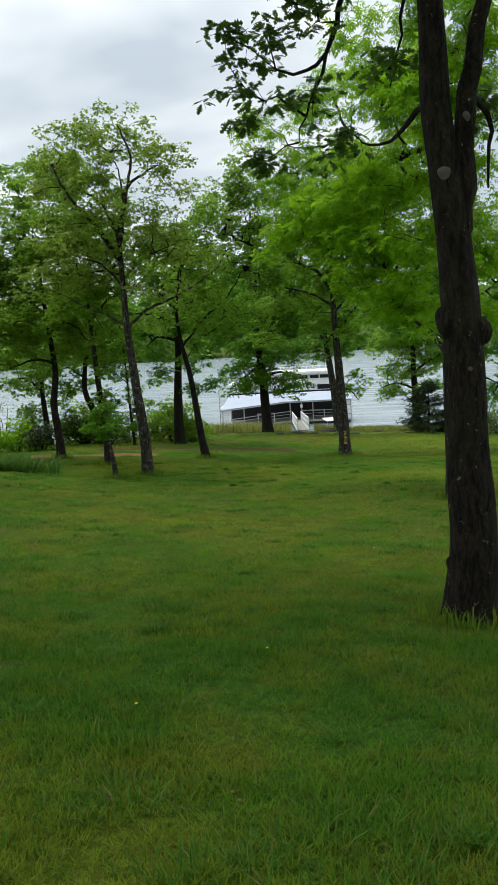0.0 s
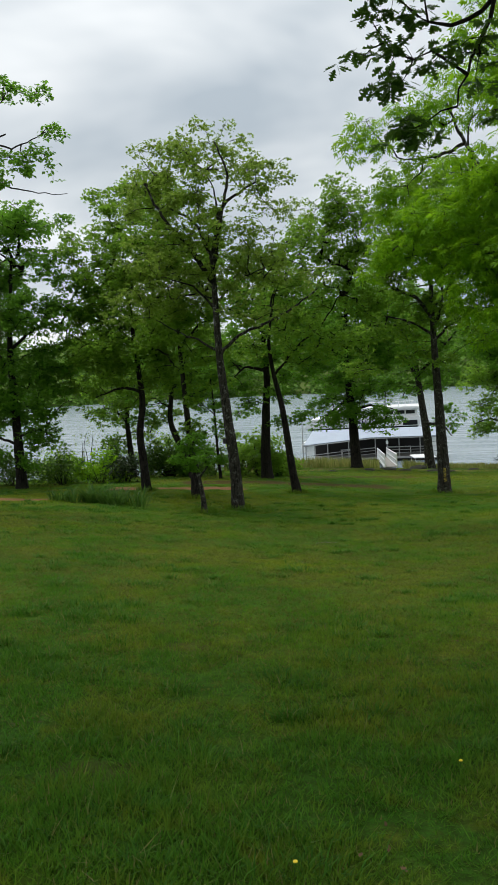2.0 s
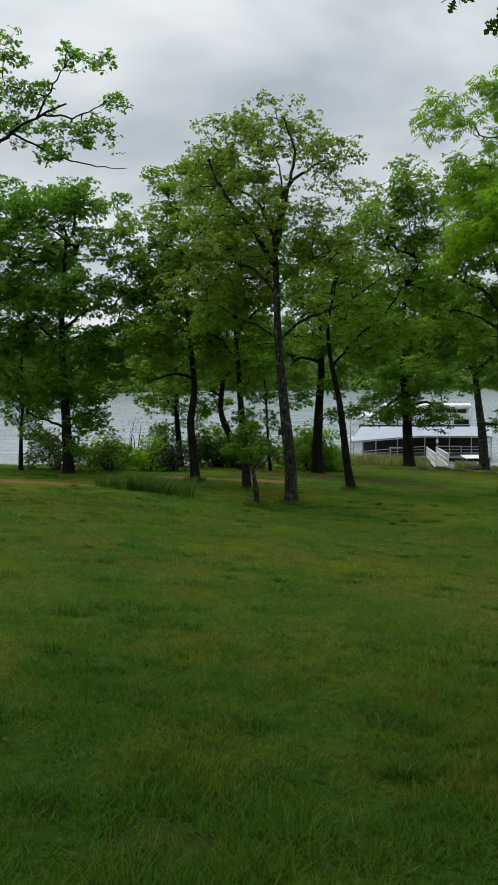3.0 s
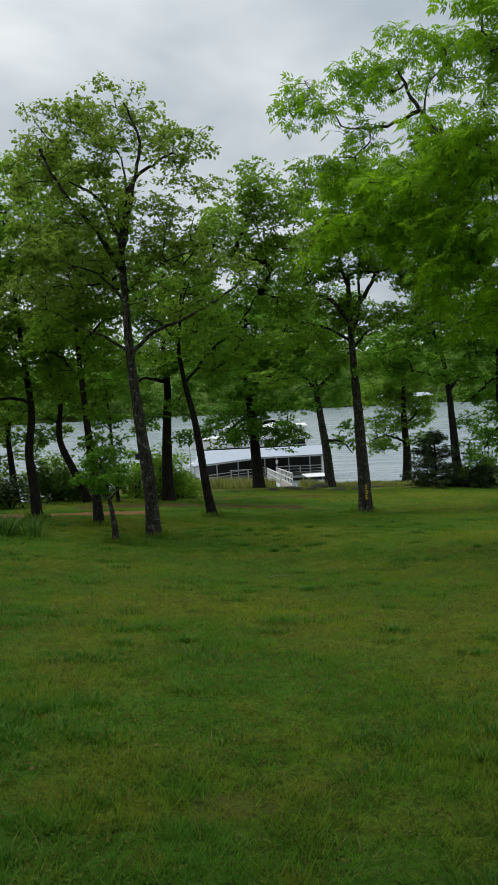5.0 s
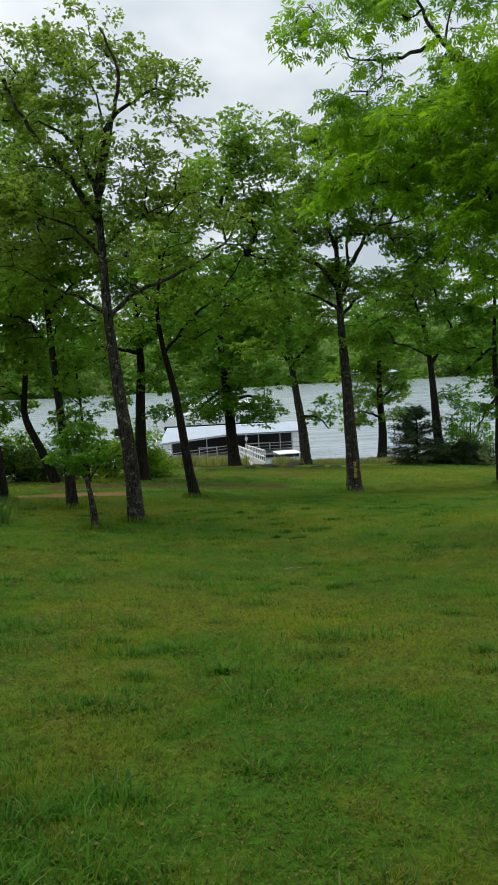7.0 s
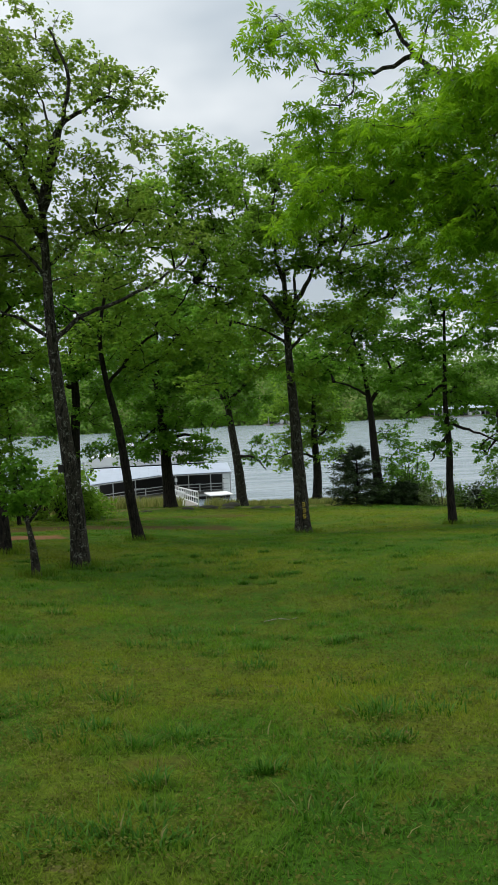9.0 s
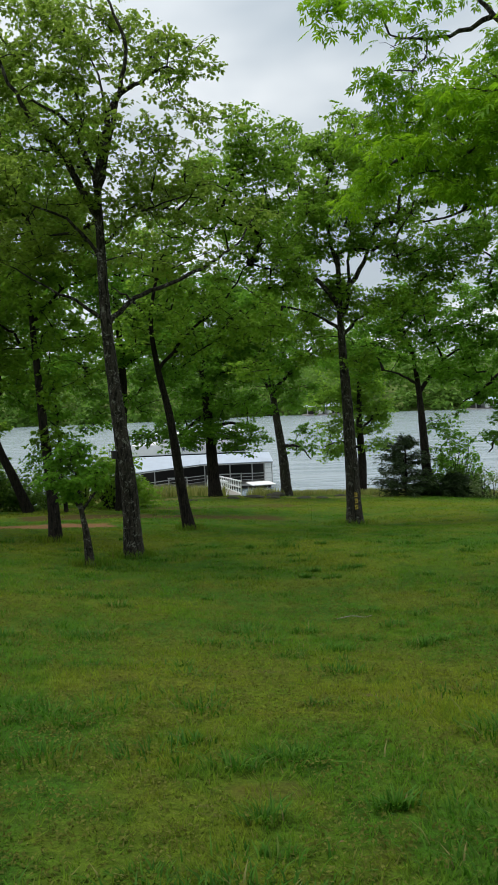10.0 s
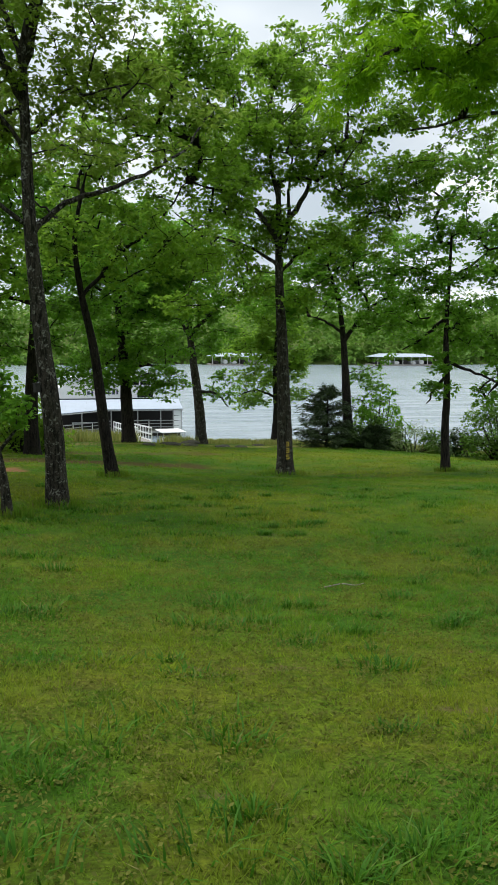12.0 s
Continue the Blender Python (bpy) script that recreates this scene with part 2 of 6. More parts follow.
leaf_oak = mat_leaf("oak_leaves", (0.080, 0.175, 0.009), (0.160, 0.310, 0.018), (0.260, 0.450, 0.046), 0.6)
leaf_olive = mat_leaf("olive_oak_leaves", (0.090, 0.158, 0.012), (0.185, 0.300, 0.026), (0.295, 0.435, 0.062), 0.55)
leaf_bright = mat_leaf("fresh_leaves", (0.090, 0.225, 0.003), (0.180, 0.395, 0.007), (0.285, 0.520, 0.018), 0.55)
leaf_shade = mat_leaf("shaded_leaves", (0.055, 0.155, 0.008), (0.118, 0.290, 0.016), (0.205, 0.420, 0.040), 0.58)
# undergrowth green, darkened in the colour for shade beneath the trees
leaf_undershade = mat_leaf("shade_tinted_undergrowth", (0.030, 0.080, 0.006), (0.066, 0.155, 0.012), (0.125, 0.235, 0.026), 0.42)
leaf_dark = mat_leaf("lobed_oak_leaves", (0.03, 0.075, 0.010), (0.06, 0.13, 0.016), (0.10, 0.19, 0.028), 0.35)
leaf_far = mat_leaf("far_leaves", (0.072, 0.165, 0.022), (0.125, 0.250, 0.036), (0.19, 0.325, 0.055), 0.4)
leaf_juniper = mat_leaf("juniper_needles", (0.014, 0.030, 0.010), (0.030, 0.055, 0.016), (0.055, 0.090, 0.026), 0.15)
leaf_silver = mat_leaf("pale_shrub_leaves", (0.11, 0.17, 0.06), (0.18, 0.25, 0.09), (0.26, 0.33, 0.13), 0.45)
leaf_lily = mat_leaf("strap_leaves", (0.03, 0.09, 0.012), (0.06, 0.14, 0.02), (0.10, 0.20, 0.03), 0.35)
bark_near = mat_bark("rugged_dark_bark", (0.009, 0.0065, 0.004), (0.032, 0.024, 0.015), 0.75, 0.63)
bark_mid = mat_bark("grey_brown_bark", (0.018, 0.015, 0.011), (0.080, 0.072, 0.056), 0.75, 0.555)
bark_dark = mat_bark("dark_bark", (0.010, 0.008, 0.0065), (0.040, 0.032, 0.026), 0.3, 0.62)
ground_mat, blade_mat, tuft_mat, water_mat = mat_ground(), mat_blade(), mat_tuft(), mat_water()
white_paint = mat_paint("weathered_white_paint", (0.78, 0.79, 0.78), 0.45, 0, 0.25, 1.5)
roof_metal = mat_paint("pale_blue_metal_roofing", (0.40, 0.46, 0.54), 0.45, 0.1, 0.25, 0.8)
galv = mat_paint("galvanised_rail", (0.42, 0.42, 0.41), 0.5, 0.5, 0.4, 4)
# near-black for dark parts and for the painted shade inside the dock
dark_and_shade = mat_paint("dark_parts_and_shade", (0.03, 0.028, 0.026), 0.9, 0, 0.3, 2)
grey_boards = mat_paint("weathered_boards", (0.26, 0.245, 0.22), 0.85, 0, 0.5, 5)
dark_glass = mat_paint("dark_window", (0.02, 0.022, 0.025), 0.1, 0, 0.1, 2)
letter_dark = mat_paint("dark_lettering", (0.05, 0.06, 0.10), 0.5, 0, 0.1, 4)
yellow_paint = mat_paint("faded_yellow_paint", (0.62, 0.46, 0.06), 0.7, 0, 0.5, 30)
stone_mat = mat_paint("mossy_rock", (0.035, 0.034, 0.018), 0.95, 0, 0.6, 6)
litter_mat = mat_paint("dry_leaf", (0.15, 0.09, 0.04), 0.9, 0, 0.4, 30)
dandelion = mat_paint("dandelion_yellow", (0.85, 0.62, 0.03), 0.7, 0, 0.1, 30)
knot_mat = mat_paint("grey_knot_wood", (0.10, 0.09, 0.075), 0.95, 0, 0.9, 14)
weed_mat = mat_leaf("weed_leaves", (0.065, 0.080, 0.014), (0.130, 0.150, 0.026), (0.190, 0.205, 0.046), 0.35, 0.04)
bank_mat = mat_leaf("bank_grass", (0.09, 0.15, 0.018), (0.20, 0.25, 0.045), (0.36, 0.33, 0.11), 0.4)

# ---------------------------------------------------------------- mesh helpers


def part(name, bm, material, parent=None, label=""):
    """Links a bmesh as one mesh object, under a thing or a part if one is given."""
    me = bpy.data.meshes.new(name)
    bm.to_mesh(me)
    bm.free()
    return put(name, me, material, parent, label)


def put(name, me, material, parent=None, label=""):
    me.materials.clear()
    me.materials.append(material)
    ob = new(name, me)
    if parent is not None:
        ob.parent = parent
    if label:
        ob["label"] = label
    return ob


def empty(name, at, rz=0.0):
    ob = new(name)
    ob.matrix_world = pose(*at, 0, 0, rz)
    ob.empty_display_size = 0.3
    return ob


def mesh_from(name, verts, faces_flat, sizes, smooth=False):
    """A mesh from numpy arrays: vertices, flat corner list, corners a face."""
    me = bpy.data.meshes.new(name)
    verts, faces_flat, sizes = np.asarray(verts, np.float32), np.asarray(faces_flat, np.int32), np.asarray(sizes, np.int32)
    me.vertices.add(len(verts))
    me.vertices.foreach_set("co", verts.ravel())
    me.loops.add(len(faces_flat))
    me.loops.foreach_set("vertex_index", faces_flat)
    me.polygons.add(len(sizes))
    me.polygons.foreach_set("loop_start", np.concatenate(([0], np.cumsum(sizes)[:-1])).astype(np.int32))
    if smooth:
        me.polygons.foreach_set("use_smooth", np.ones(len(sizes), bool))
    me.update(calc_edges=True)
    return me


def box(bm, x0, x1, y0, y1, z0, z1, bevel=0.0):
    r = bmesh.ops.create_cube(bm, size=1.0, matrix=Matrix.LocRotScale(((x0 + x1) / 2, (y0 + y1) / 2, (z0 + z1) / 2), None, (x1 - x0, y1 - y0, z1 - z0)))
    if bevel:
        es = list({e for v in r["verts"] for e in v.link_edges})
        bmesh.ops.bevel(bm, geom=es, offset=bevel, segments=2, affect="EDGES")
    return bm


def bar(bm, a, b, r, sides=6):
    """A round bar from a to b."""
    a, b = Vector(a), Vector(b)
    m = Matrix.Translation((a + b) / 2) @ (b - a).to_track_quat("Z", "Y").to_matrix().to_4x4()
    bmesh.ops.create_cone(bm, cap_ends=True, segments=sides, radius1=r, radius2=r, depth=(b - a).length, matrix=m)
    return bm


def beam(bm, a, b, w, h):
    """A square timber from a to b."""
    a, b = Vector(a), Vector(b)
    d = (b - a).normalized()
    side = d.cross(Vector((0, 0, 1)))
    if side.length < 1e-3:
        side = Vector((1, 0, 0))
    side.normalize()
    up = side.cross(d)
    vs = [bm.verts.new(p + side * sx * w / 2 + up * sz * h / 2) for p in (a, b) for sx, sz in ((-1, -1), (1, -1), (1, 1), (-1, 1))]
    for f in ((0, 1, 2, 3), (7, 6, 5, 4), (0, 4, 5, 1), (1, 5, 6, 2), (2, 6, 7, 3), (3, 7, 4, 0)):
        bm.faces.new([vs[k] for k in f])
    bmesh.ops.recalc_face_normals(bm, faces=bm.faces)
    return bm


# ---------------------------------------------------------------- lie of the land
WATER_Z = -8.0
SWELLS = ((-2.85, 20.4, -0.15), (0.4, 14.2, -0.3), (3.7, 30.4, -0.28), (-0.6, 44.1, 0.25), (-5.7, 31.4, 0.12), (9.1, 44.6, 0.15), (1.4, 59.4, -0.25), (3.7, 2.7, 0.12))


def slope_z(x, y):
    """The lawn: a slope that falls to the lake."""
    x, y = np.clip(x, -40, 40), np.clip(y, -30, 70)
    z = -0.39262 - 0.08544 * y - 0.04127 * x + 0.0001 * x * y - 0.00009 * y * y
    z = z + 0.0055 * np.clip(5 - np.clip(y, -9, 5), 0, None) ** 2
    for bx, by, h in SWELLS:
        z = z + h * np.exp(-((x - bx) ** 2 + (y - by) ** 2) / (2 * 3.2 ** 2))
    return z


def shore_y(x):
    """How far the land reaches at x."""
    return np.interp(x, (-60, -30, -16, -9, -4, 0, 6, 12, 15, 20, 40, 80), (22, 29, 33, 44, 57, 63, 65, 64, 57, 52, 47, 40)) + 0.7 * np.sin(x * 1.3) + 0.4 * np.sin(x * 3.1 + 1)


def far_y(x):
    """Where the far shore begins."""
    return np.interp(x, (-600, -200, -60, 60, 200, 600), (250, 285, 325, 330, 318, 290)) + 6 * np.sin(x / 23.0) + 3 * np.sin(x / 9.0)


def land_z(x, y):
    x, y = np.asarray(x, float), np.asarray(y, float)
    k = np.clip((y - shore_y(x) + 4.0) / 6.0, 0, 1)
    k = k * k * (3 - 2 * k)
    z = slope_z(x, y) * (1 - k) - 9.6 * k
    f = np.clip((y - far_y(x)) / 20.0, 0, 1)
    far = -9.6 + 6.6 * f * (2 - f) + np.clip(y - far_y(x) - 20, 0, 160) * 0.15 + 3 * f * np.sin(x / 41.0) * np.sin(y / 37.0)
    return np.where(y > 150, np.maximum(far, -9.6), z)


def make_ground():
    def line(*spans):
        return np.unique(np.round(np.concatenate([np.arange(a, b, s) for a, b, s in spans]), 3))
    xs = line((-1600, -200, 100), (-200, -40, 10), (-40, -18, 1.5), (-18, 18, 0.4), (18, 40, 1.5), (40, 200, 10), (200, 1601, 100))
    ys = line((-400, -30, 40), (-30, -8, 2), (-8, 45, 0.4), (45, 80, 0.7), (80, 300, 20), (300, 420, 5), (420, 1601, 80))
    X, Y = np.meshgrid(xs, ys)
    Z = land_z(X, Y)
    near = (np.abs(X) < 30) & (Y < 60)
    Z = Z + np.where(near, 0.02 * np.sin(X * 2.1 + np.sin(Y * 1.7)) * np.sin(Y * 1.9 + np.sin(X * 1.3)), 0)
    V = np.stack([X, Y, Z], -1).reshape(-1, 3)
    n, m = len(ys), len(xs)
    i = (np.arange(n - 1)[:, None] * m + np.arange(m - 1)[None, :]).ravel()
    F = np.stack([i, i + 1, i + m + 1, i + m], -1)
    me = mesh_from("ground", V, F.ravel(), np.full(len(F), 4), True)
    return tagged(put("ground", me, ground_mat), "grassy slope with worn red clay tracks, falling to a lake", "ground", kind="structure")


ground = make_ground()


def gz(x, y):
    return float(land_z(x, y)) + 0.02 * math.sin(x * 2.1 + math.sin(y * 1.7)) * math.sin(y * 1.9 + math.sin(x * 1.3))


wb = bmesh.new()
bmesh.ops.create_grid(wb, x_segments=8, y_segments=8, size=1500, matrix=Matrix.Translation((0, 700, WATER_Z)))
tagged(part("water", wb, water_mat), "rippled grey-blue lake under an overcast sky", "lake", kind="structure")

# ---------------------------------------------------------------- trees
rng = np.random.default_rng(7)
ROSETTE = 1.25


def smooth_line(pts, step):
    """Points along a Catmull-Rom curve through pts, about step apart."""
    p = np.asarray(pts, float)
    if len(p) == 2:
        n = max(2, int(np.linalg.norm(p[1] - p[0]) / step) + 1)
        return p[0] + (p[1] - p[0]) * np.linspace(0, 1, n)[:, None]
    q = np.vstack([2 * p[0] - p[1], p, 2 * p[-1] - p[-2]])
    out = []
    for k in range(1, len(q) - 2):
        n = max(2, int(np.linalg.norm(q[k + 1] - q[k]) / step) + 1)
        for u in np.linspace(0, 1, n, endpoint=False):
            a, b, c, d = q[k - 1], q[k], q[k + 1], q[k + 2]
            out.append(0.5 * (2 * b + (c - a) * u + (2 * a - 5 * b + 4 * c - d) * u * u + (3 * b - a - 3 * c + d) * u ** 3))
    out.append(p[-1])
    return np.array(out)


def tube(V, F, pts, radii, sides, lumpy=0.0, phase=0.0):
    """Adds a tube along pts to the lists V (arrays) and F (index arrays)."""
    pts, radii = np.asarray(pts, float), np.asarray(radii, float)
    base = sum(len(v) for v in V)
    t = np.gradient(pts, axis=0)
    t /= np.linalg.norm(t, axis=1)[:, None] + 1e-9
    ref = np.array([0.31, 0.95, 0.05])
    s = np.cross(t, ref)
    s /= np.linalg.norm(s, axis=1)[:, None] + 1e-9
    u = np.cross(s, t)
    a = np.linspace(0, 2 * np.pi, sides, endpoint=False)
    rr = radii[:, None] * np.ones(sides)[None, :]
    if lumpy:
        h = pts[:, 2][:, None]
        rr = rr * (1 + lumpy * (np.sin(3 * a + phase + 1.3 * h) * 0.5 + np.sin(5 * a + 2.1 * phase - 2.7 * h) * 0.3 + np.sin(7 * h + 2 * a) * 0.35))
    ring = pts[:, None, :] + rr[..., None] * (np.cos(a)[None, :, None] * s[:, None, :] + np.sin(a)[None, :, None] * u[:, None, :])
    V.append(ring.reshape(-1, 3))
    n = len(pts)
    i = np.arange(n - 1)[:, None] * sides
    j = np.arange(sides)[None, :]
    k = (j + 1) % sides
    F.append((np.stack([i + j, i + k, i + sides + k, i + sides + j], -1).reshape(-1, 4) + base))


LEAF = {
    # a folded leaf, pointing along x
    "oak": (np.array([(0, 0, 0), (0.52, 0.30, 0.07), (1, 0, -0.05), (0.58, -0.31, 0.07)]), np.array([(0, 2, 1), (0, 3, 2)])),
}


def lobed_leaf():
    xs = [0.0, 0.16, 0.26, 0.34, 0.46, 0.54, 0.68, 0.78, 1.0]
    ws = [0.02, 0.16, 0.07, 0.30, 0.09, 0.33, 0.08, 0.2, 0.0]
    v, f = [], []
    for x, w in zip(xs, ws):
        fwd = 0.06 if w > 0.12 else 0.0
        v += [(x, 0, 0), (x + fwd, w, 0.2 * w), (x + fwd, -w, 0.2 * w)]
    for k in range(len(xs) - 1):
        a, b = 3 * k, 3 * k + 3
        f += [(a, b, b + 1), (a, b + 1, a + 1), (a, b + 2, b), (a, a + 2, b + 2)]
    return np.array(v), np.array(f)


def compound_leaf():
    """Seven drooping leaflets on one stalk."""
    v, f = [], []
    for px, ang, ln in ((0.35, 62, 0.38), (0.35, -62, 0.38), (0.6, 52, 0.46), (0.6, -52, 0.46), (0.8, 40, 0.48), (0.8, -40, 0.48), (0.85, 0, 0.5)):
        c, s = math.cos(radians(ang)), math.sin(radians(ang))
        o = len(v)
        for lx, ly, lz in ((0, 0, 0), (0.45, 0.17, 0.0), (1, 0, -0.25), (0.45, -0.17, 0.0)):
            x, y = lx * ln, ly * ln
            v.append((px + x * c - y * s, x * s + y * c, lz * ln - 0.18 * px * px))
        f += [(o, o + 2, o + 1), (o, o + 3, o + 2)]
    return np.array(v), np.array(f)


LEAF["lobed"], LEAF["compound"] = lobed_leaf(), compound_leaf()
LEAF["needle"] = (np.array([(0, 0, 0), (0.5, 0.1, 0.04), (1, 0, 0), (0.5, -0.1, -0.04)]), np.array([(0, 2, 1), (0, 3, 2)]))


def leaves(name, at, size, kind, tilt=0.9, out=None):
    """One mesh of leaves at the given places, each turned at random about the upright; out: the ways in which they point."""
    n = len(at)
    tv, tf = LEAF[kind]
    az = rng.uniform(0, 2 * np.pi, n)
    if out is not None:
        az = np.arctan2(out[:, 1], out[:, 0]) + rng.normal(0, 0.7, n)
    droop = rng.normal(-0.35, 0.35, n)
    roll = rng.normal(0, tilt * 0.6, n)
    dx = np.stack([np.cos(az) * np.cos(droop), np.sin(az) * np.cos(droop), np.sin(droop)], -1)
    side0 = np.stack([-np.sin(az), np.cos(az), np.zeros(n)], -1)
    up0 = np.cross(dx, side0)
    dy = side0 * np.cos(roll)[:, None] + up0 * np.sin(roll)[:, None]
    dz = np.cross(dx, dy)
    s = size * rng.uniform(0.7, 1.25, n)
    V = at[:, None, :] + s[:, None, None] * (tv[None, :, 0, None] * dx[:, None, :] + tv[None, :, 1, None] * dy[:, None, :] + tv[None, :, 2, None] * dz[:, None, :])
    F = tf[None] + (np.arange(n) * len(tv))[:, None, None]
    return mesh_from(name, V.reshape(-1, 3), F.ravel(), np.full(n * len(tf), 3))


def tree(spec, label, bark, category="tree", per_clump=70, clump=0.42, trunk_sides=14, twig_r=0.006, flare=1.35, tilt=0.9):
    """A tree: trunk and limbs along given lines, a crown of leaf clumps in given swells, twigs that join the clumps to the wood."""
    x, y = spec["at"]
    root = empty("tree", (x, y, gz(x, y)))
    tagged(root, label, category)
    r0, r1 = spec["radii"]
    V, F = [], []
    tp = smooth_line(spec["trunk"], 0.18)
    tp[0, 2] -= 0.12
    u = np.linspace(0, 1, len(tp))
    h = tp[:, 2] - tp[0, 2]
    tr = (r0 + (r1 * 0.6 - r0) * u ** 0.9) * (1 + (flare - 1) * np.exp(-h / 0.22))
    phase = rng.uniform(0, 6)
    tube(V, F, tp, tr, trunk_sides, 0.06, phase)
    VL, FL = [], []
    npos = [tp[len(tp) // 3:]]
    lines = []
    for r, pts in spec["limbs"]:
        pts = np.array(pts)
        if np.ptp(pts[:, 1]) < 1e-3 and len(lines) > 0:
            pts[:, 1] += rng.uniform(-0.7, 0.7) * np.abs(pts[:, 0] - pts[0, 0])
        lp = smooth_line(pts, 0.22)
        allp = np.vstack([tp] + [q for q, _ in lines])
        near = allp[np.argmin(np.linalg.norm(allp - lp[0], axis=1))]
        lp[0] = near
        lp[1:-1] += rng.normal(0, 0.02, lp[1:-1].shape)
        lines.append((lp, np.linspace(r, r * 0.3, len(lp))))
        v1, f1 = [], []
        tube(v1, f1, lp, lines[-1][1], 8, 0.05, rng.uniform(0, 6))
        put("limb", mesh_from("limb", v1[0], f1[0].ravel(), np.full(len(f1[0]), 4), True), bark, root)
        npos.append(lp[1:])
    nodes = np.vstack(npos)
    cl = []
    for bx, by, bz, br, bh in spec["crown"]:
        n = max(3, int(spec["dens"] * br * br * bh / clump ** 3 * 0.17 + 0.5))
        d = rng.normal(size=(n, 3))
        d /= np.linalg.norm(d, axis=1)[:, None]
        d *= rng.uniform(0.05, 1, n)[:, None] ** 0.45
        cl.append(np.array([bx, by, bz]) + d * np.array([br, br * 0.9, bh]) * 0.92)
    cl = np.vstack(cl)
    order = np.argsort([np.min(np.linalg.norm(nodes - c, axis=1)) for c in cl])
    branches = []
    owner = np.full(len(nodes), -1)
    for k in order:
        c = cl[k]
        dist = np.linalg.norm(nodes - c, axis=1) + 0.5 * np.maximum(0, nodes[:, 2] - c[2] - 0.1)
        j = int(np.argmin(dist))
        a = nodes[j]
        ln = np.linalg.norm(c - a)
        n = max(3, int(ln / 0.22) + 1)
        uu = np.linspace(0, 1, n)[:, None]
        mid = (a + c) / 2 + np.array([0, 0, 0.12 * ln]) + rng.normal(0, 0.10 * ln, 3)
        p = (1 - uu) ** 2 * a + 2 * uu * (1 - uu) * mid + uu ** 2 * c
        p[1:-1] += rng.normal(0, 0.018, p[1:-1].shape)
        branches.append([p, owner[j], 1])
        nodes = np.vstack([nodes, p[1:]])
        owner = np.concatenate([owner, np.full(n - 1, len(branches) - 1)])
    for b in reversed(branches):
        if b[1] >= 0:
            branches[b[1]][2] += b[2]
    for p, _, cnt in branches:
        ra = twig_r * (1 + cnt) ** 0.62
        tube(VL, FL, p, np.linspace(ra, twig_r * 0.7, len(p)), 5 if cnt > 2 else 4)
    # leaves round each clump, and twigs that carry them
    at, way = [], []
    size = spec["size"] * 0.86
    for c in cl:
        rr = clump * rng.uniform(0.7, 1.25)
        n = int(per_clump * rng.uniform(0.55, 1.2))
        d = rng.normal(size=(n, 3))
        d /= np.linalg.norm(d, axis=1)[:, None]
        d *= rng.uniform(0.1, 1, n)[:, None] ** 0.5
        # the leaves stand in rosettes at the shoots' ends
        m = max(2, int(n * ROSETTE / 5))
        hub = (c + d[:m] * np.array([rr, rr, rr * 0.62]))[rng.integers(0, m, int(n * ROSETTE))]
        spread = rng.normal(size=hub.shape)
        spread /= np.linalg.norm(spread, axis=1)[:, None]
        at.append(hub + spread * size * 0.22)
        way.append(spread)
        for q in range(3):
            e = d[q] * np.array([rr, rr, rr * 0.6])
            tube(VL, FL, np.array([c - e * 0.15, c + e * 0.5 + np.array([0, 0, 0.04]), c + e]), np.array([twig_r, twig_r * 0.8, twig_r * 0.5]), 3)
    at, way = np.vstack(at), np.vstack(way)
    Fq = np.vstack(F)
    put("trunk", mesh_from("trunk", np.vstack(V), Fq.ravel(), np.full(len(Fq), 4), True), bark, root)
    Fq = np.vstack(FL)
    tagged(put("branchwork", mesh_from("branchwork", np.vstack(VL), Fq.ravel(), np.full(len(Fq), 4), True), bark, root), kind="stuff")
    tagged(put("crown", leaves("crown", at, size, spec["leaf"], tilt, way), spec["mat"], root), kind="stuff")
    return root


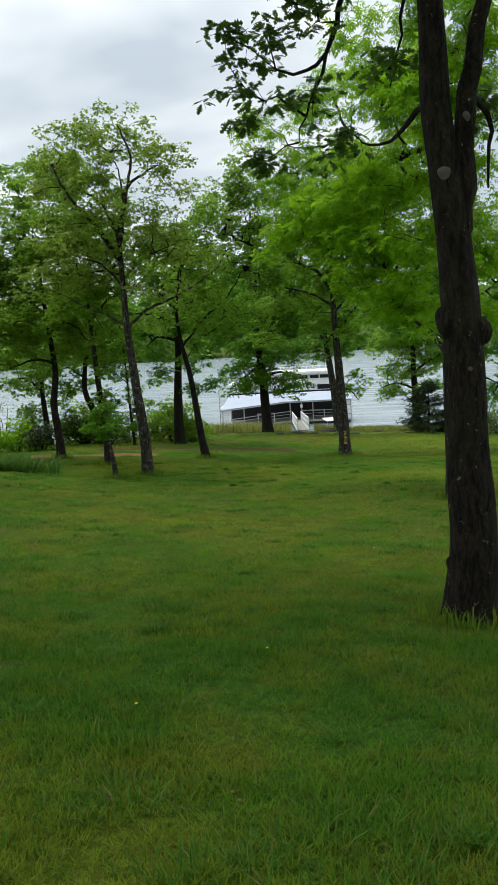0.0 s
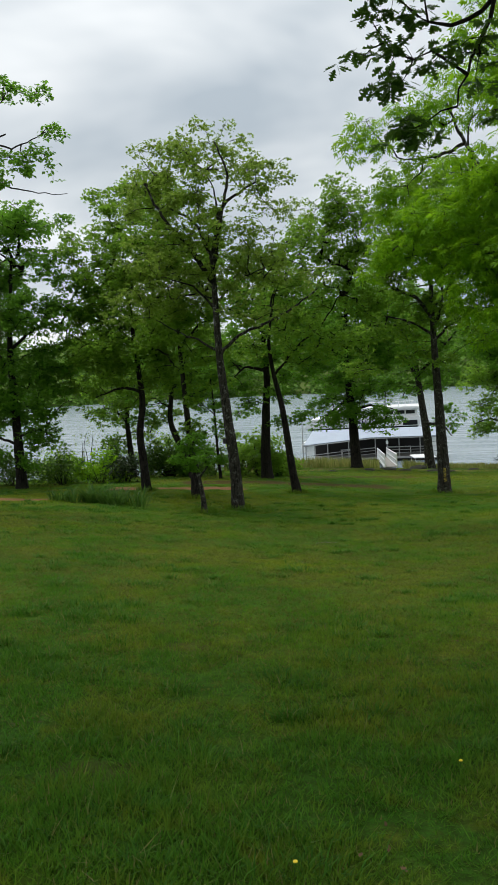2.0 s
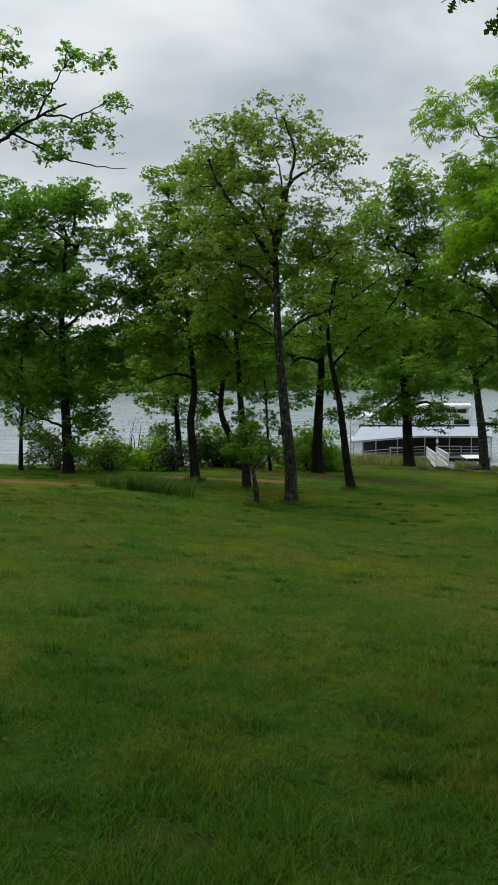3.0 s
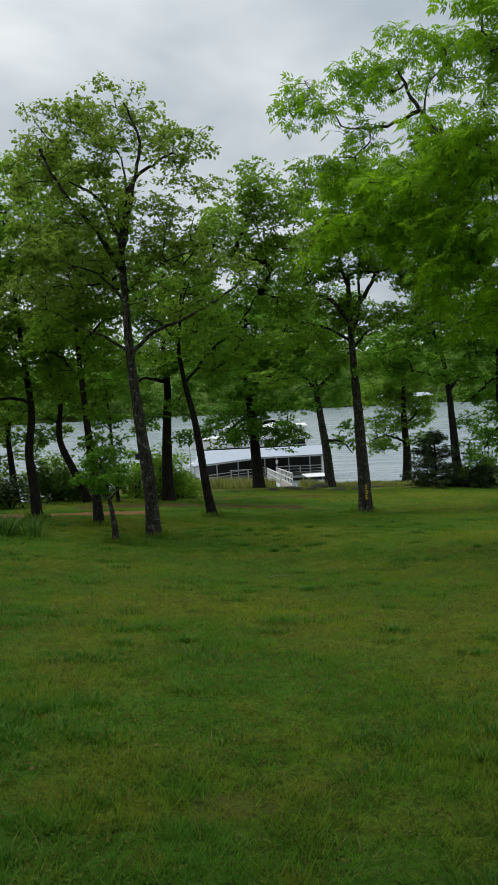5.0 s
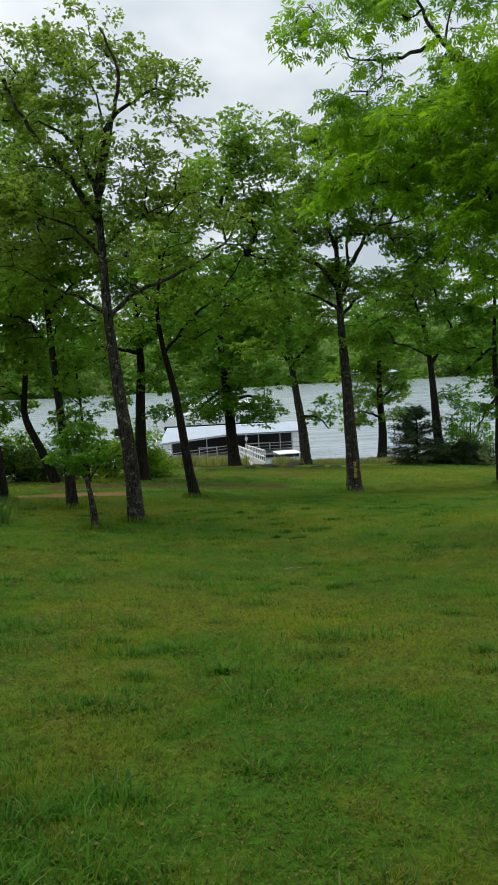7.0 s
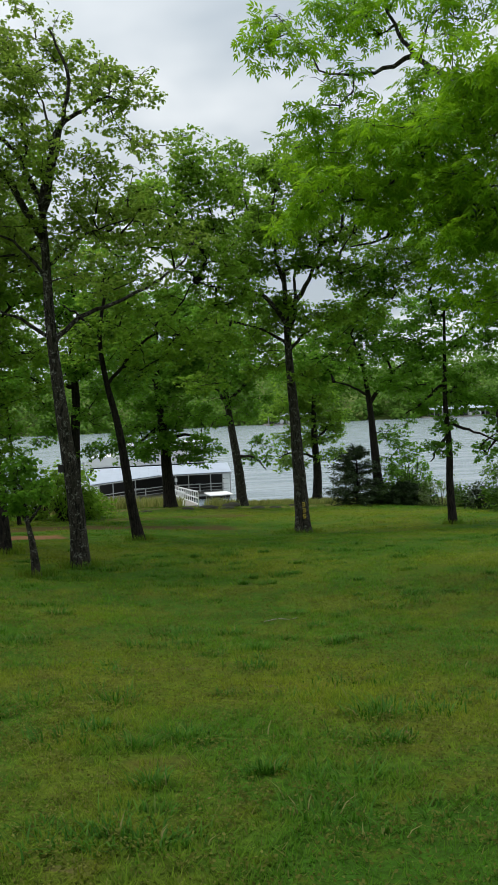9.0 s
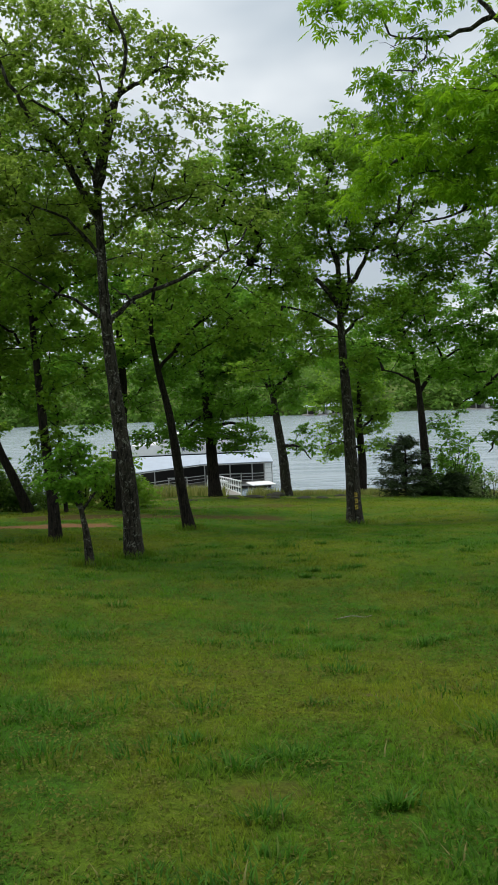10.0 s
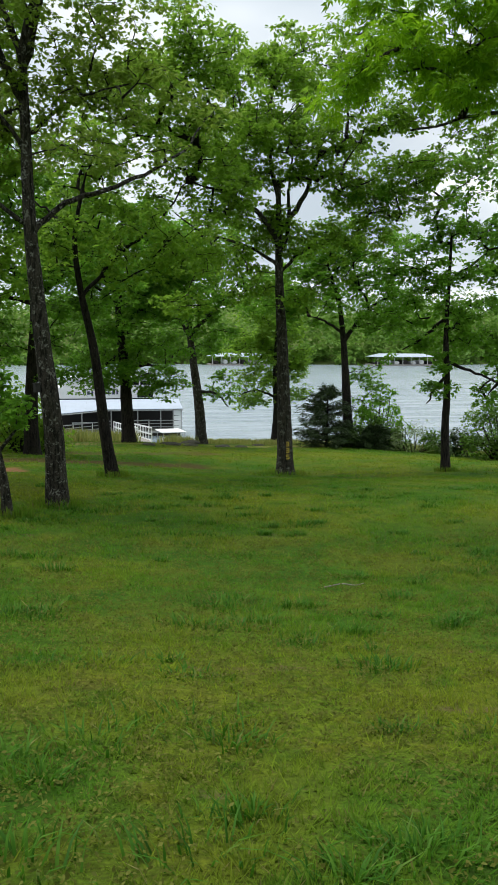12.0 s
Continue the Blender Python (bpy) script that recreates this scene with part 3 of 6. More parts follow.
# ---------------------------------------------------------------- the trees, one by one
TREE_A = dict(at=(-2.83, 20.42), radii=(0.19, 0.08), dens=4.5, size=0.108, leaf="oak", mat=leaf_olive,
    trunk=[(0.00, 0.00, 0.00), (-0.05, 0.00, 1.34), (-0.20, 0.00, 2.86), (-0.33, 0.00, 4.51), (-0.37, 0.00, 6.12), (-0.37, 0.00, 7.45), (-0.15, 0.00, 8.36)],
    limbs=[(0.085, [(-0.36, 0.00, 6.60), (-0.90, -0.50, 7.60), (-1.60, -0.80, 8.50), (-2.00, -0.90, 9.40)]),
           (0.070, [(-0.30, -0.05, 7.20), (0.05, -0.60, 8.40), (0.30, -0.80, 9.50), (0.00, -0.80, 10.40)]),
           (0.080, [(-0.32, 0.00, 7.24), (-0.04, 0.00, 8.75), (0.43, 0.00, 9.01), (1.05, 0.00, 9.27)]),
           (0.072, [(-0.35, 0.00, 7.05), (-0.69, 0.00, 8.13), (-1.10, 0.00, 8.61), (-1.52, 0.00, 8.84)]),
           (0.055, [(-0.33, 0.00, 4.57), (0.22, 0.00, 5.12), (1.27, 0.00, 5.59), (2.33, 0.00, 6.29), (2.78, 0.00, 6.93)]),
           (0.045, [(-0.34, 0.00, 4.64), (-0.87, 0.00, 5.01), (-1.59, 0.00, 5.39)]),
           (0.040, [(-0.36, 0.00, 5.85), (-0.96, 0.00, 6.56), (-1.88, 0.00, 6.88)]),
           (0.035, [(-0.15, 0.00, 8.36), (-0.23, 0.00, 9.15), (-0.51, 0.00, 9.88)]),
           (0.040, [(-0.36, 0.00, 6.05), (0.33, 0.00, 6.68), (1.09, 0.00, 6.97)])],
    crown=[(-1.7, 0.2, 10.3, 1.15, 0.80), (-2.7, 0.4, 9.9, 0.90, 0.70), (-0.9, -0.6, 9.5, 1.20, 0.80), (0.6, 0.3, 10.0, 0.90, 0.60), (-0.8, 0.0, 10.5, 1.11, 0.77), (-0.2, 0.8, 10.5, 1.29, 0.91), (1.1, -0.5, 9.5, 1.05, 0.67), (1.7, 0.0, 9.6, 0.57, 0.50), (-2.2, 1.0, 9.1, 1.38, 0.92), (-2.3, 0.0, 9.4, 0.74, 0.59), (-0.2, -1.0, 8.4, 1.49, 0.81), (1.4, 0.8, 8.5, 1.03, 0.66), (-1.5, -0.8, 7.4, 1.65, 0.82), (0.7, 0.0, 7.5, 1.54, 0.84), (-1.0, 1.0, 6.6, 2.22, 0.81), (2.0, -0.8, 6.5, 0.93, 0.53), (-2.5, 0.0, 6.2, 1.28, 0.86), (1.0, -1.0, 5.7, 1.18, 0.37), (0.3, 0.5, 6.8, 1.57, 0.86)])
TREE_B = dict(at=(-1.73, 25.90), radii=(0.16, 0.06), dens=6.9, size=0.130, leaf="oak", mat=leaf_oak,
    trunk=[(0.00, 0.00, 0.00), (-0.16, 0.00, 1.02), (-0.38, 0.00, 2.98), (-0.67, 0.00, 4.40), (-0.78, 0.00, 5.62), (-0.56, 0.00, 6.81)],
    limbs=[(0.050, [(-0.64, 0.00, 4.31), (0.21, 0.00, 5.21), (1.13, 0.00, 6.02), (1.89, 0.00, 7.01)]),
           (0.050, [(-0.74, 0.00, 5.44), (-1.30, 0.00, 6.17), (-1.79, 0.00, 6.54)])],
    crown=[(1.9, 0.0, 10.2, 1.30, 0.90), (2.6, 0.5, 9.4, 1.20, 0.90), (1.2, 0.3, 9.4, 1.20, 0.90), (0.4, 0.0, 5.0, 1.05, 0.70), (2.0, 1.0, 5.3, 1.10, 0.73), (-0.4, 1.0, 7.8, 1.29, 0.92), (2.9, 0.0, 6.1, 0.88, 0.70), (2.1, 0.0, 9.9, 0.99, 0.81), (1.6, 1.0, 8.6, 1.67, 1.20), (0.5, -1.0, 8.3, 1.37, 1.20), (2.4, 0.0, 7.0, 1.41, 1.06), (-0.1, 1.0, 6.5, 1.65, 0.92), (1.1, -1.0, 5.6, 1.35, 0.84), (-1.2, 0.0, 5.5, 1.24, 0.71), (2.7, 1.0, 8.5, 0.93, 0.93)])
TREE_C = dict(at=(3.74, 30.60), radii=(0.27, 0.1), dens=4.9, size=0.150, leaf="oak", mat=leaf_oak,
    trunk=[(0.00, 0.00, 0.00), (-0.04, 0.00, 1.61), (-0.12, 0.00, 3.71), (-0.24, 0.00, 5.80), (-0.28, 0.00, 7.45), (-0.29, 0.00, 8.87)],
    limbs=[(0.100, [(-0.26, 0.00, 7.03), (-0.88, 0.00, 7.89), (-1.48, 0.00, 8.23), (-2.48, 0.00, 8.80)]),
           (0.100, [(-0.28, 0.00, 7.45), (0.38, 0.00, 8.22), (0.84, 0.00, 9.11), (1.20, 0.00, 10.20)]),
           (0.085, [(-0.27, 0.00, 6.60), (0.10, 0.40, 7.60), (0.16, 0.60, 8.70), (0.30, 0.70, 9.80)]),
           (0.060, [(-0.22, 0.00, 6.40), (-1.20, 0.50, 7.05), (-2.40, 0.90, 7.40), (-3.30, 1.00, 8.00)]),
           (0.080, [(-0.28, 0.00, 8.26), (-0.59, 0.00, 9.50), (-0.62, 0.00, 10.72)]),
           (0.060, [(-0.24, 0.00, 6.21), (0.73, 0.00, 6.97), (1.78, 0.00, 7.22)])],
    crown=[(-1.1, 0.0, 11.7, 1.51, 1.18), (0.4, 2.0, 12.6, 1.62, 1.39), (0.9, -1.0, 10.2, 1.66, 1.25), (-1.3, 1.0, 10.1, 1.76, 1.21), (-0.2, 0.0, 9.7, 1.92, 1.28), (2.1, 1.0, 9.3, 1.55, 1.33), (-2.7, -1.0, 9.5, 1.23, 1.02), (-1.9, 0.0, 8.0, 1.68, 0.95), (0.3, 1.0, 7.4, 2.40, 0.98), (1.6, -1.0, 6.8, 1.44, 0.82), (-2.8, 0.0, 6.6, 1.67, 0.84), (-1.1, 1.0, 6.1, 1.52, 0.76), (0.3, -1.0, 5.7, 0.81, 0.61), (-3.1, 0.0, 5.1, 1.25, 0.63), (2.5, 0.4, 7.4, 1.10, 0.74), (3.2, -0.6, 8.0, 1.26, 0.81), (3.8, -1.6, 8.3, 1.23, 0.70), (-1.5, -0.6, 12.0, 1.24, 1.06), (0.2, 0.4, 12.4, 1.50, 1.31), (-1.0, -1.1, 10.2, 1.54, 1.03), (1.1, 0.9, 10.7, 1.32, 1.13), (-2.0, -0.6, 9.0, 1.20, 0.69), (1.6, -0.6, 8.7, 1.06, 0.88), (2.5, -2.1, 10.5, 1.38, 1.03), (3.6, -2.6, 10.8, 1.38, 1.04), (1.8, -1.1, 11.8, 1.44, 1.08), (2.9, -2.1, 9.1, 1.37, 0.77), (4.5, -2.6, 9.8, 1.21, 1.04), (4.9, -2.6, 11.7, 1.25, 1.07), (3.0, -1.6, 12.4, 1.44, 0.90)])
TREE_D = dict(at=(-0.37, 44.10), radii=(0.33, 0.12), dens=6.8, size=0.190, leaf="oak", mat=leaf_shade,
    trunk=[(0.00, 0.00, 0.00), (-0.11, 0.00, 1.70), (-0.18, 0.00, 3.54), (-0.37, 0.00, 5.37), (-0.40, 0.00, 7.78), (-0.19, 0.00, 10.16)],
    limbs=[(0.100, [(-0.19, 0.00, 3.39), (0.92, 0.00, 3.62), (2.13, 0.00, 3.40)]),
           (0.100, [(-0.26, 0.00, 4.15), (-1.22, 0.00, 3.45), (-2.18, 0.00, 2.75)]),
           (0.100, [(-0.37, 0.00, 5.37), (1.09, 0.00, 6.49), (2.34, 0.00, 7.01)]),
           (0.100, [(-0.37, 0.00, 6.27), (-1.58, 0.00, 7.25), (-2.44, 0.00, 7.90)])],
    crown=[(0.2, -0.5, 3.6, 1.50, 0.50), (-0.8, -0.6, 3.2, 1.20, 0.40), (0.9, -0.4, 3.0, 1.20, 0.40), (-1.8, 0.0, 2.8, 0.90, 0.40), (-0.9, 1.0, 4.0, 1.86, 0.50), (0.8, -1.0, 2.6, 1.19, 0.36), (-2.9, 1.0, 6.1, 1.56, 0.93), (1.2, 1.0, 7.7, 1.87, 1.09), (3.0, 0.0, 7.6, 1.83, 1.22), (-3.7, 0.0, 7.4, 1.83, 1.22), (1.2, -1.0, 3.3, 1.48, 0.53), (-1.1, 0.0, 2.8, 1.37, 0.49), (-2.2, 1.0, 3.5, 1.24, 0.50), (0.4, 0.0, 4.4, 2.28, 0.61), (-1.1, -1.0, 5.1, 1.78, 0.59), (1.6, 1.0, 4.9, 1.40, 0.56), (0.2, 0.0, 6.2, 2.73, 0.91), (-1.7, 1.0, 6.7, 2.18, 0.93), (2.0, -1.0, 6.4, 1.78, 0.89), (-0.0, 0.0, 8.1, 3.04, 1.22), (-2.1, 1.0, 8.9, 2.18, 1.25), (1.8, -1.0, 8.8, 2.38, 1.34), (0.1, 1.0, 10.2, 2.81, 1.56), (2.1, 0.0, 2.5, 0.85, 0.37)])
TREE_E = dict(at=(4.10, 51.60), radii=(0.34, 0.14), dens=4.8, size=0.210, leaf="oak", mat=leaf_shade,
    trunk=[(0.00, 0.00, 0.00), (-0.11, 0.00, 1.91), (-0.38, 0.00, 4.07), (-0.60, 0.00, 5.87), (-0.75, 0.00, 7.65), (-0.61, 0.00, 10.11)],
    limbs=[(0.110, [(-0.60, 0.00, 5.87), (-1.20, 0.30, 7.00), (-2.00, 0.50, 7.35), (-3.00, 0.60, 7.60)]),
           (0.100, [(-0.53, 0.00, 5.15), (-1.23, 0.00, 5.38), (-1.62, 0.00, 4.86)]),
           (0.100, [(-0.30, 0.00, 3.00), (0.77, 0.00, 2.93), (1.45, 0.00, 2.17)]),
           (0.120, [(-0.65, 0.00, 6.23), (0.67, 0.00, 7.57), (1.80, 0.00, 8.91)])],
    crown=[(0.9, 0.0, 2.7, 1.01, 1.08), (1.6, 1.0, 3.5, 0.81, 0.59), (-0.3, 0.0, 6.9, 2.14, 1.25), (-2.0, -1.0, 5.6, 1.22, 0.77), (1.0, 1.0, 5.8, 1.64, 1.10), (-0.3, 0.0, 9.0, 2.86, 1.79), (-2.4, 1.0, 8.5, 2.18, 1.64), (1.7, -1.0, 8.5, 2.11, 1.58), (0.2, 0.0, 11.1, 2.87, 1.80)])
TREE_F = dict(at=(10.85, 45.30), radii=(0.3, 0.12), dens=5.0, size=0.190, leaf="oak", mat=leaf_shade,
    trunk=[(0.00, 0.00, 0.00), (-0.19, 0.00, 1.88), (-0.35, 0.00, 4.08), (-0.52, 0.00, 5.96), (-0.71, 0.00, 7.21), (-0.89, 0.00, 8.15)],
    limbs=[(0.120, [(-0.48, 0.00, 5.34), (0.44, 0.00, 6.53), (1.16, 0.00, 7.26), (1.88, 0.00, 7.52)]),
           (0.120, [(-0.71, 0.00, 7.21), (-0.98, 0.00, 8.16), (-1.25, 0.00, 9.10)]),
           (0.080, [(-0.52, 0.00, 5.81), (-1.75, 0.00, 6.35), (-2.67, 0.00, 6.56)])],
    crown=[(-2.9, 0.0, 8.0, 1.90, 1.43), (-4.0, 1.0, 7.5, 1.61, 1.29), (0.4, 0.0, 6.5, 1.29, 0.81), (-1.4, 1.0, 9.2, 1.96, 1.31), (2.3, 0.0, 5.8, 1.30, 0.98), (-1.7, 0.0, 7.3, 1.91, 0.89), (0.1, 1.0, 8.2, 2.30, 0.99), (1.8, -1.0, 7.9, 1.91, 1.11), (-2.4, 1.0, 8.6, 1.95, 1.14), (-0.7, 0.0, 9.4, 2.25, 1.12), (1.5, 0.0, 6.5, 1.62, 0.71), (0.9, 0.0, 3.2, 1.13, 0.81), (2.0, 1.0, 3.9, 1.00, 0.73), (0.4, -1.0, 1.9, 0.82, 0.82), (-3.0, 0.0, 6.4, 1.43, 0.70), (-0.4, 1.0, 10.7, 1.98, 1.15), (2.1, 0.0, 9.7, 1.96, 1.31)])
TREE_O = dict(at=(10.37, 59.50), radii=(0.36, 0.16), dens=6.5, size=0.230, leaf="oak", mat=leaf_oak,
    trunk=[(0.00, 0.00, 0.00), (0.07, 0.00, 2.23), (-0.04, 0.00, 4.31), (-0.00, 0.00, 6.78), (0.11, 0.00, 9.23)],
    limbs=[(0.100, [(0.02, 0.00, 3.07), (-1.40, 0.00, 3.57), (-2.66, 0.00, 3.23)]),
           (0.100, [(-0.04, 0.00, 4.31), (1.15, 0.00, 5.06), (1.96, 0.00, 4.60)])],
    crown=[(-1.4, 0.0, 3.2, 1.59, 0.84), (-2.0, 1.0, 4.2, 1.70, 0.85), (-0.1, 0.0, 4.7, 2.30, 1.05), (1.3, -1.0, 3.5, 1.45, 0.91), (-1.5, 1.0, 6.5, 2.54, 1.48), (0.4, 0.0, 7.2, 2.51, 1.68), (-0.5, -1.0, 9.2, 2.88, 2.06), (-2.3, 0.0, 2.8, 0.92, 0.58), (1.6, 1.0, 5.4, 1.92, 1.20)])
TREE_P = dict(at=(8.76, 29.80), radii=(0.15, 0.06), dens=5.2, size=0.160, leaf="oak", mat=leaf_shade,
    trunk=[(0.00, 0.00, 0.00), (-0.07, 0.00, 1.35), (-0.04, 0.00, 2.59), (-0.14, 0.00, 4.16), (-0.11, 0.00, 5.88), (-0.07, 0.00, 7.23)],
    limbs=[(0.060, [(-0.08, 0.00, 3.12), (-0.45, 0.00, 2.59), (-0.72, 0.00, 2.16)]),
           (0.060, [(-0.07, 0.00, 3.47), (0.66, 0.00, 3.12), (1.35, 0.00, 2.76)]),
           (0.060, [(-0.11, 0.00, 4.85), (-0.88, 0.00, 4.16), (-1.43, 0.00, 3.81)]),
           (0.060, [(-0.09, 0.00, 5.88), (0.71, 0.00, 6.41), (1.44, 0.00, 6.94)])],
    crown=[(1.2, 0.0, 9.4, 1.40, 0.90), (-1.0, 0.3, 9.3, 1.30, 0.80), (2.4, 0.0, 8.3, 1.20, 0.80), (-2.2, 0.0, 8.2, 1.10, 0.70), (-1.9, 0.0, 6.3, 1.06, 0.62), (-1.3, 0.0, 5.5, 0.89, 0.53), (-2.2, 0.0, 4.8, 0.79, 0.44), (-0.7, 0.0, 3.5, 0.90, 0.40), (0.3, 1.0, 4.4, 1.51, 0.57), (-1.5, -1.0, 5.0, 1.20, 0.51), (0.6, 0.0, 5.2, 1.29, 0.73), (1.5, 1.0, 4.2, 1.16, 0.67), (-0.5, -1.0, 6.1, 1.40, 0.78), (-0.8, 0.0, 7.0, 1.08, 0.63), (1.6, 1.0, 7.1, 1.36, 0.97), (0.5, 0.0, 7.9, 1.48, 0.93), (-0.5, 0.0, 2.6, 0.40, 0.29), (1.3, 0.0, 2.6, 0.74, 0.56), (-0.9, 0.0, 4.0, 0.72, 0.25), (2.4, 0.0, 3.8, 1.33, 1.14), (2.5, 0.0, 5.9, 1.52, 1.52)])
TREE_G = dict(at=(-7.15, 25.20), radii=(0.17, 0.07), dens=8.0, size=0.140, leaf="oak", mat=leaf_oak,
    trunk=[(0.00, 0.00, 0.00), (-0.06, 0.00, 1.12), (-0.13, 0.00, 2.09), (0.03, 0.00, 3.26), (-0.06, 0.00, 4.61), (-0.19, 0.00, 6.15), (-0.28, 0.00, 7.88)],
    limbs=[(0.060, [(-0.03, 0.00, 3.65), (-0.84, 0.00, 3.76), (-1.68, 0.00, 3.49)]),
           (0.060, [(-0.08, 0.00, 4.71), (0.82, 0.00, 5.16), (1.44, 0.00, 5.89)]),
           (0.060, [(-0.13, 0.00, 5.38), (-0.96, 0.00, 6.00), (-1.77, 0.00, 6.23)])],
    crown=[(0.6, 0.0, 5.0, 1.20, 0.70), (1.6, 0.5, 5.6, 1.00, 0.70), (0.2, 0.4, 4.2, 1.10, 0.50), (-2.0, 0.0, 6.6, 1.00, 0.80), (-2.9, 1.0, 4.5, 0.93, 0.73), (-1.0, 0.0, 5.6, 1.18, 0.89), (-2.1, 1.0, 2.7, 0.72, 0.45), (-1.6, 0.0, 4.9, 0.99, 0.79), (-1.7, 1.0, 7.7, 1.24, 1.03), (0.8, 1.0, 6.0, 1.00, 1.00), (-1.9, 0.0, 8.7, 1.01, 0.91), (-0.8, 1.0, 3.4, 0.81, 0.51), (-1.0, 0.0, 4.3, 1.38, 0.49), (-2.3, 1.0, 3.7, 0.82, 0.41), (-0.3, -1.0, 5.2, 1.69, 0.66), (-1.6, 0.0, 6.2, 1.39, 0.89), (-0.0, 1.0, 6.4, 1.61, 0.91), (-0.7, 0.0, 7.5, 1.78, 0.99), (0.8, -1.0, 8.2, 1.51, 1.04), (-1.2, 1.0, 9.3, 1.24, 0.93), (-0.0, 0.0, 9.9, 1.39, 0.89), (0.8, 0.0, 4.0, 0.77, 0.58), (-2.4, 1.0, 5.3, 1.03, 0.83), (-0.6, 0.0, 10.6, 0.90, 0.60)])
TREE_H = dict(at=(-4.81, 23.20), radii=(0.15, 0.06), dens=7.8, size=0.135, leaf="oak", mat=leaf_oak,
    trunk=[(0.00, 0.00, 0.00), (-0.04, 0.00, 1.31), (-0.14, 0.00, 2.55), (-0.22, -0.00, 3.97), (-0.28, 0.00, 5.20), (-0.28, 0.00, 6.77)],
    limbs=[(0.050, [(-0.24, 0.00, 4.15), (-0.80, 0.00, 4.87), (-1.34, 0.00, 5.07)]),
           (0.050, [(-0.25, 0.00, 5.02), (0.49, 0.00, 5.69), (1.03, 0.00, 5.84)])],
    crown=[(-0.0, 0.0, 3.3, 0.39, 0.53), (0.0, 0.0, 2.2, 0.32, 0.53), (-0.1, 0.0, 4.1, 0.62, 0.53), (0.6, 1.0, 5.0, 0.91, 0.73), (-1.2, 1.0, 4.4, 0.74, 0.65), (0.8, 0.0, 3.9, 0.61, 0.53), (-0.5, -1.0, 5.5, 1.02, 0.68), (0.3, 1.0, 7.9, 1.11, 0.92), (-1.0, 1.0, 8.0, 1.12, 0.94), (-0.4, 0.0, 5.7, 1.42, 0.71), (-1.6, 1.0, 6.6, 1.31, 0.84), (0.6, -1.0, 6.3, 1.19, 0.68), (-0.4, 1.0, 7.6, 1.49, 0.84), (-1.0, 0.0, 8.7, 1.09, 0.82), (0.5, -1.0, 8.6, 1.20, 0.86), (-0.3, 0.0, 9.9, 1.09, 0.73), (-1.8, 1.0, 10.6, 0.96, 0.67), (0.3, 0.0, 4.8, 0.70, 0.44)])
TREE_J = dict(at=(-4.13, 34.30), radii=(0.27, 0.12), dens=6.4, size=0.170, leaf="oak", mat=leaf_shade,
    trunk=[(0.00, 0.00, 0.00), (-0.02, 0.00, 1.24), (0.05, 0.00, 2.76), (0.19, 0.00, 4.52), (0.14, 0.00, 6.27), (0.03, 0.00, 8.02)],
    limbs=[(0.090, [(0.10, 0.00, 5.02), (-0.68, 0.00, 5.25), (-1.33, 0.00, 4.82)]),
           (0.100, [(0.16, 0.00, 5.27), (1.23, 0.00, 5.98), (2.22, 0.00, 6.19)]),
           (0.090, [(0.12, 0.00, 5.77), (-1.03, 0.00, 6.32), (-2.06, 0.00, 6.36)])],
    crown=[(-0.2, 0.0, 3.8, 1.14, 0.56), (0.7, 0.0, 2.8, 0.63, 0.40), (-0.8, 1.0, 3.0, 0.73, 0.47), (-2.9, 0.0, 4.9, 1.02, 0.90), (-1.5, 1.0, 5.3, 1.17, 0.78), (1.7, 0.0, 5.0, 1.26, 0.63), (2.6, 1.0, 6.2, 1.29, 1.03), (0.9, 1.0, 8.8, 1.82, 1.17), (-0.8, 0.0, 4.3, 0.76, 0.41), (0.8, 1.0, 4.7, 1.03, 0.52), (-0.3, 0.0, 5.8, 1.77, 0.76), (1.3, -1.0, 6.2, 1.71, 0.86), (-2.0, 1.0, 6.4, 1.57, 0.92), (0.3, 0.0, 7.5, 2.28, 1.14), (1.9, 1.0, 7.8, 1.81, 1.16), (-1.1, -1.0, 8.2, 1.73, 1.12), (0.3, 0.0, 9.5, 2.03, 1.14), (1.7, 0.0, 3.0, 0.75, 0.40), (0.9, -1.0, 3.9, 0.86, 0.49)])
TREE_K = dict(at=(-5.87, 32.00), radii=(0.07, 0.025), dens=6.5, size=0.150, leaf="oak", mat=leaf_shade,
    trunk=[(0.00, 0.00, 0.00), (-0.09, 0.00, 1.62), (-0.15, 0.00, 3.35), (-0.26, 0.00, 4.82), (-0.32, 0.00, 5.79)],
    limbs=[(0.025, [(-0.12, 0.00, 2.85), (-0.65, 0.00, 3.35), (-0.91, 0.00, 3.22)])],
    crown=[(-0.3, 0.0, 3.3, 0.74, 0.62), (-0.7, 0.0, 1.9, 0.55, 0.55), (0.2, 0.0, 2.4, 0.44, 0.49), (-0.3, 0.0, 4.8, 0.99, 0.86), (-1.1, 1.0, 4.3, 0.89, 0.76), (0.1, 0.0, 1.1, 0.40, 0.45)])
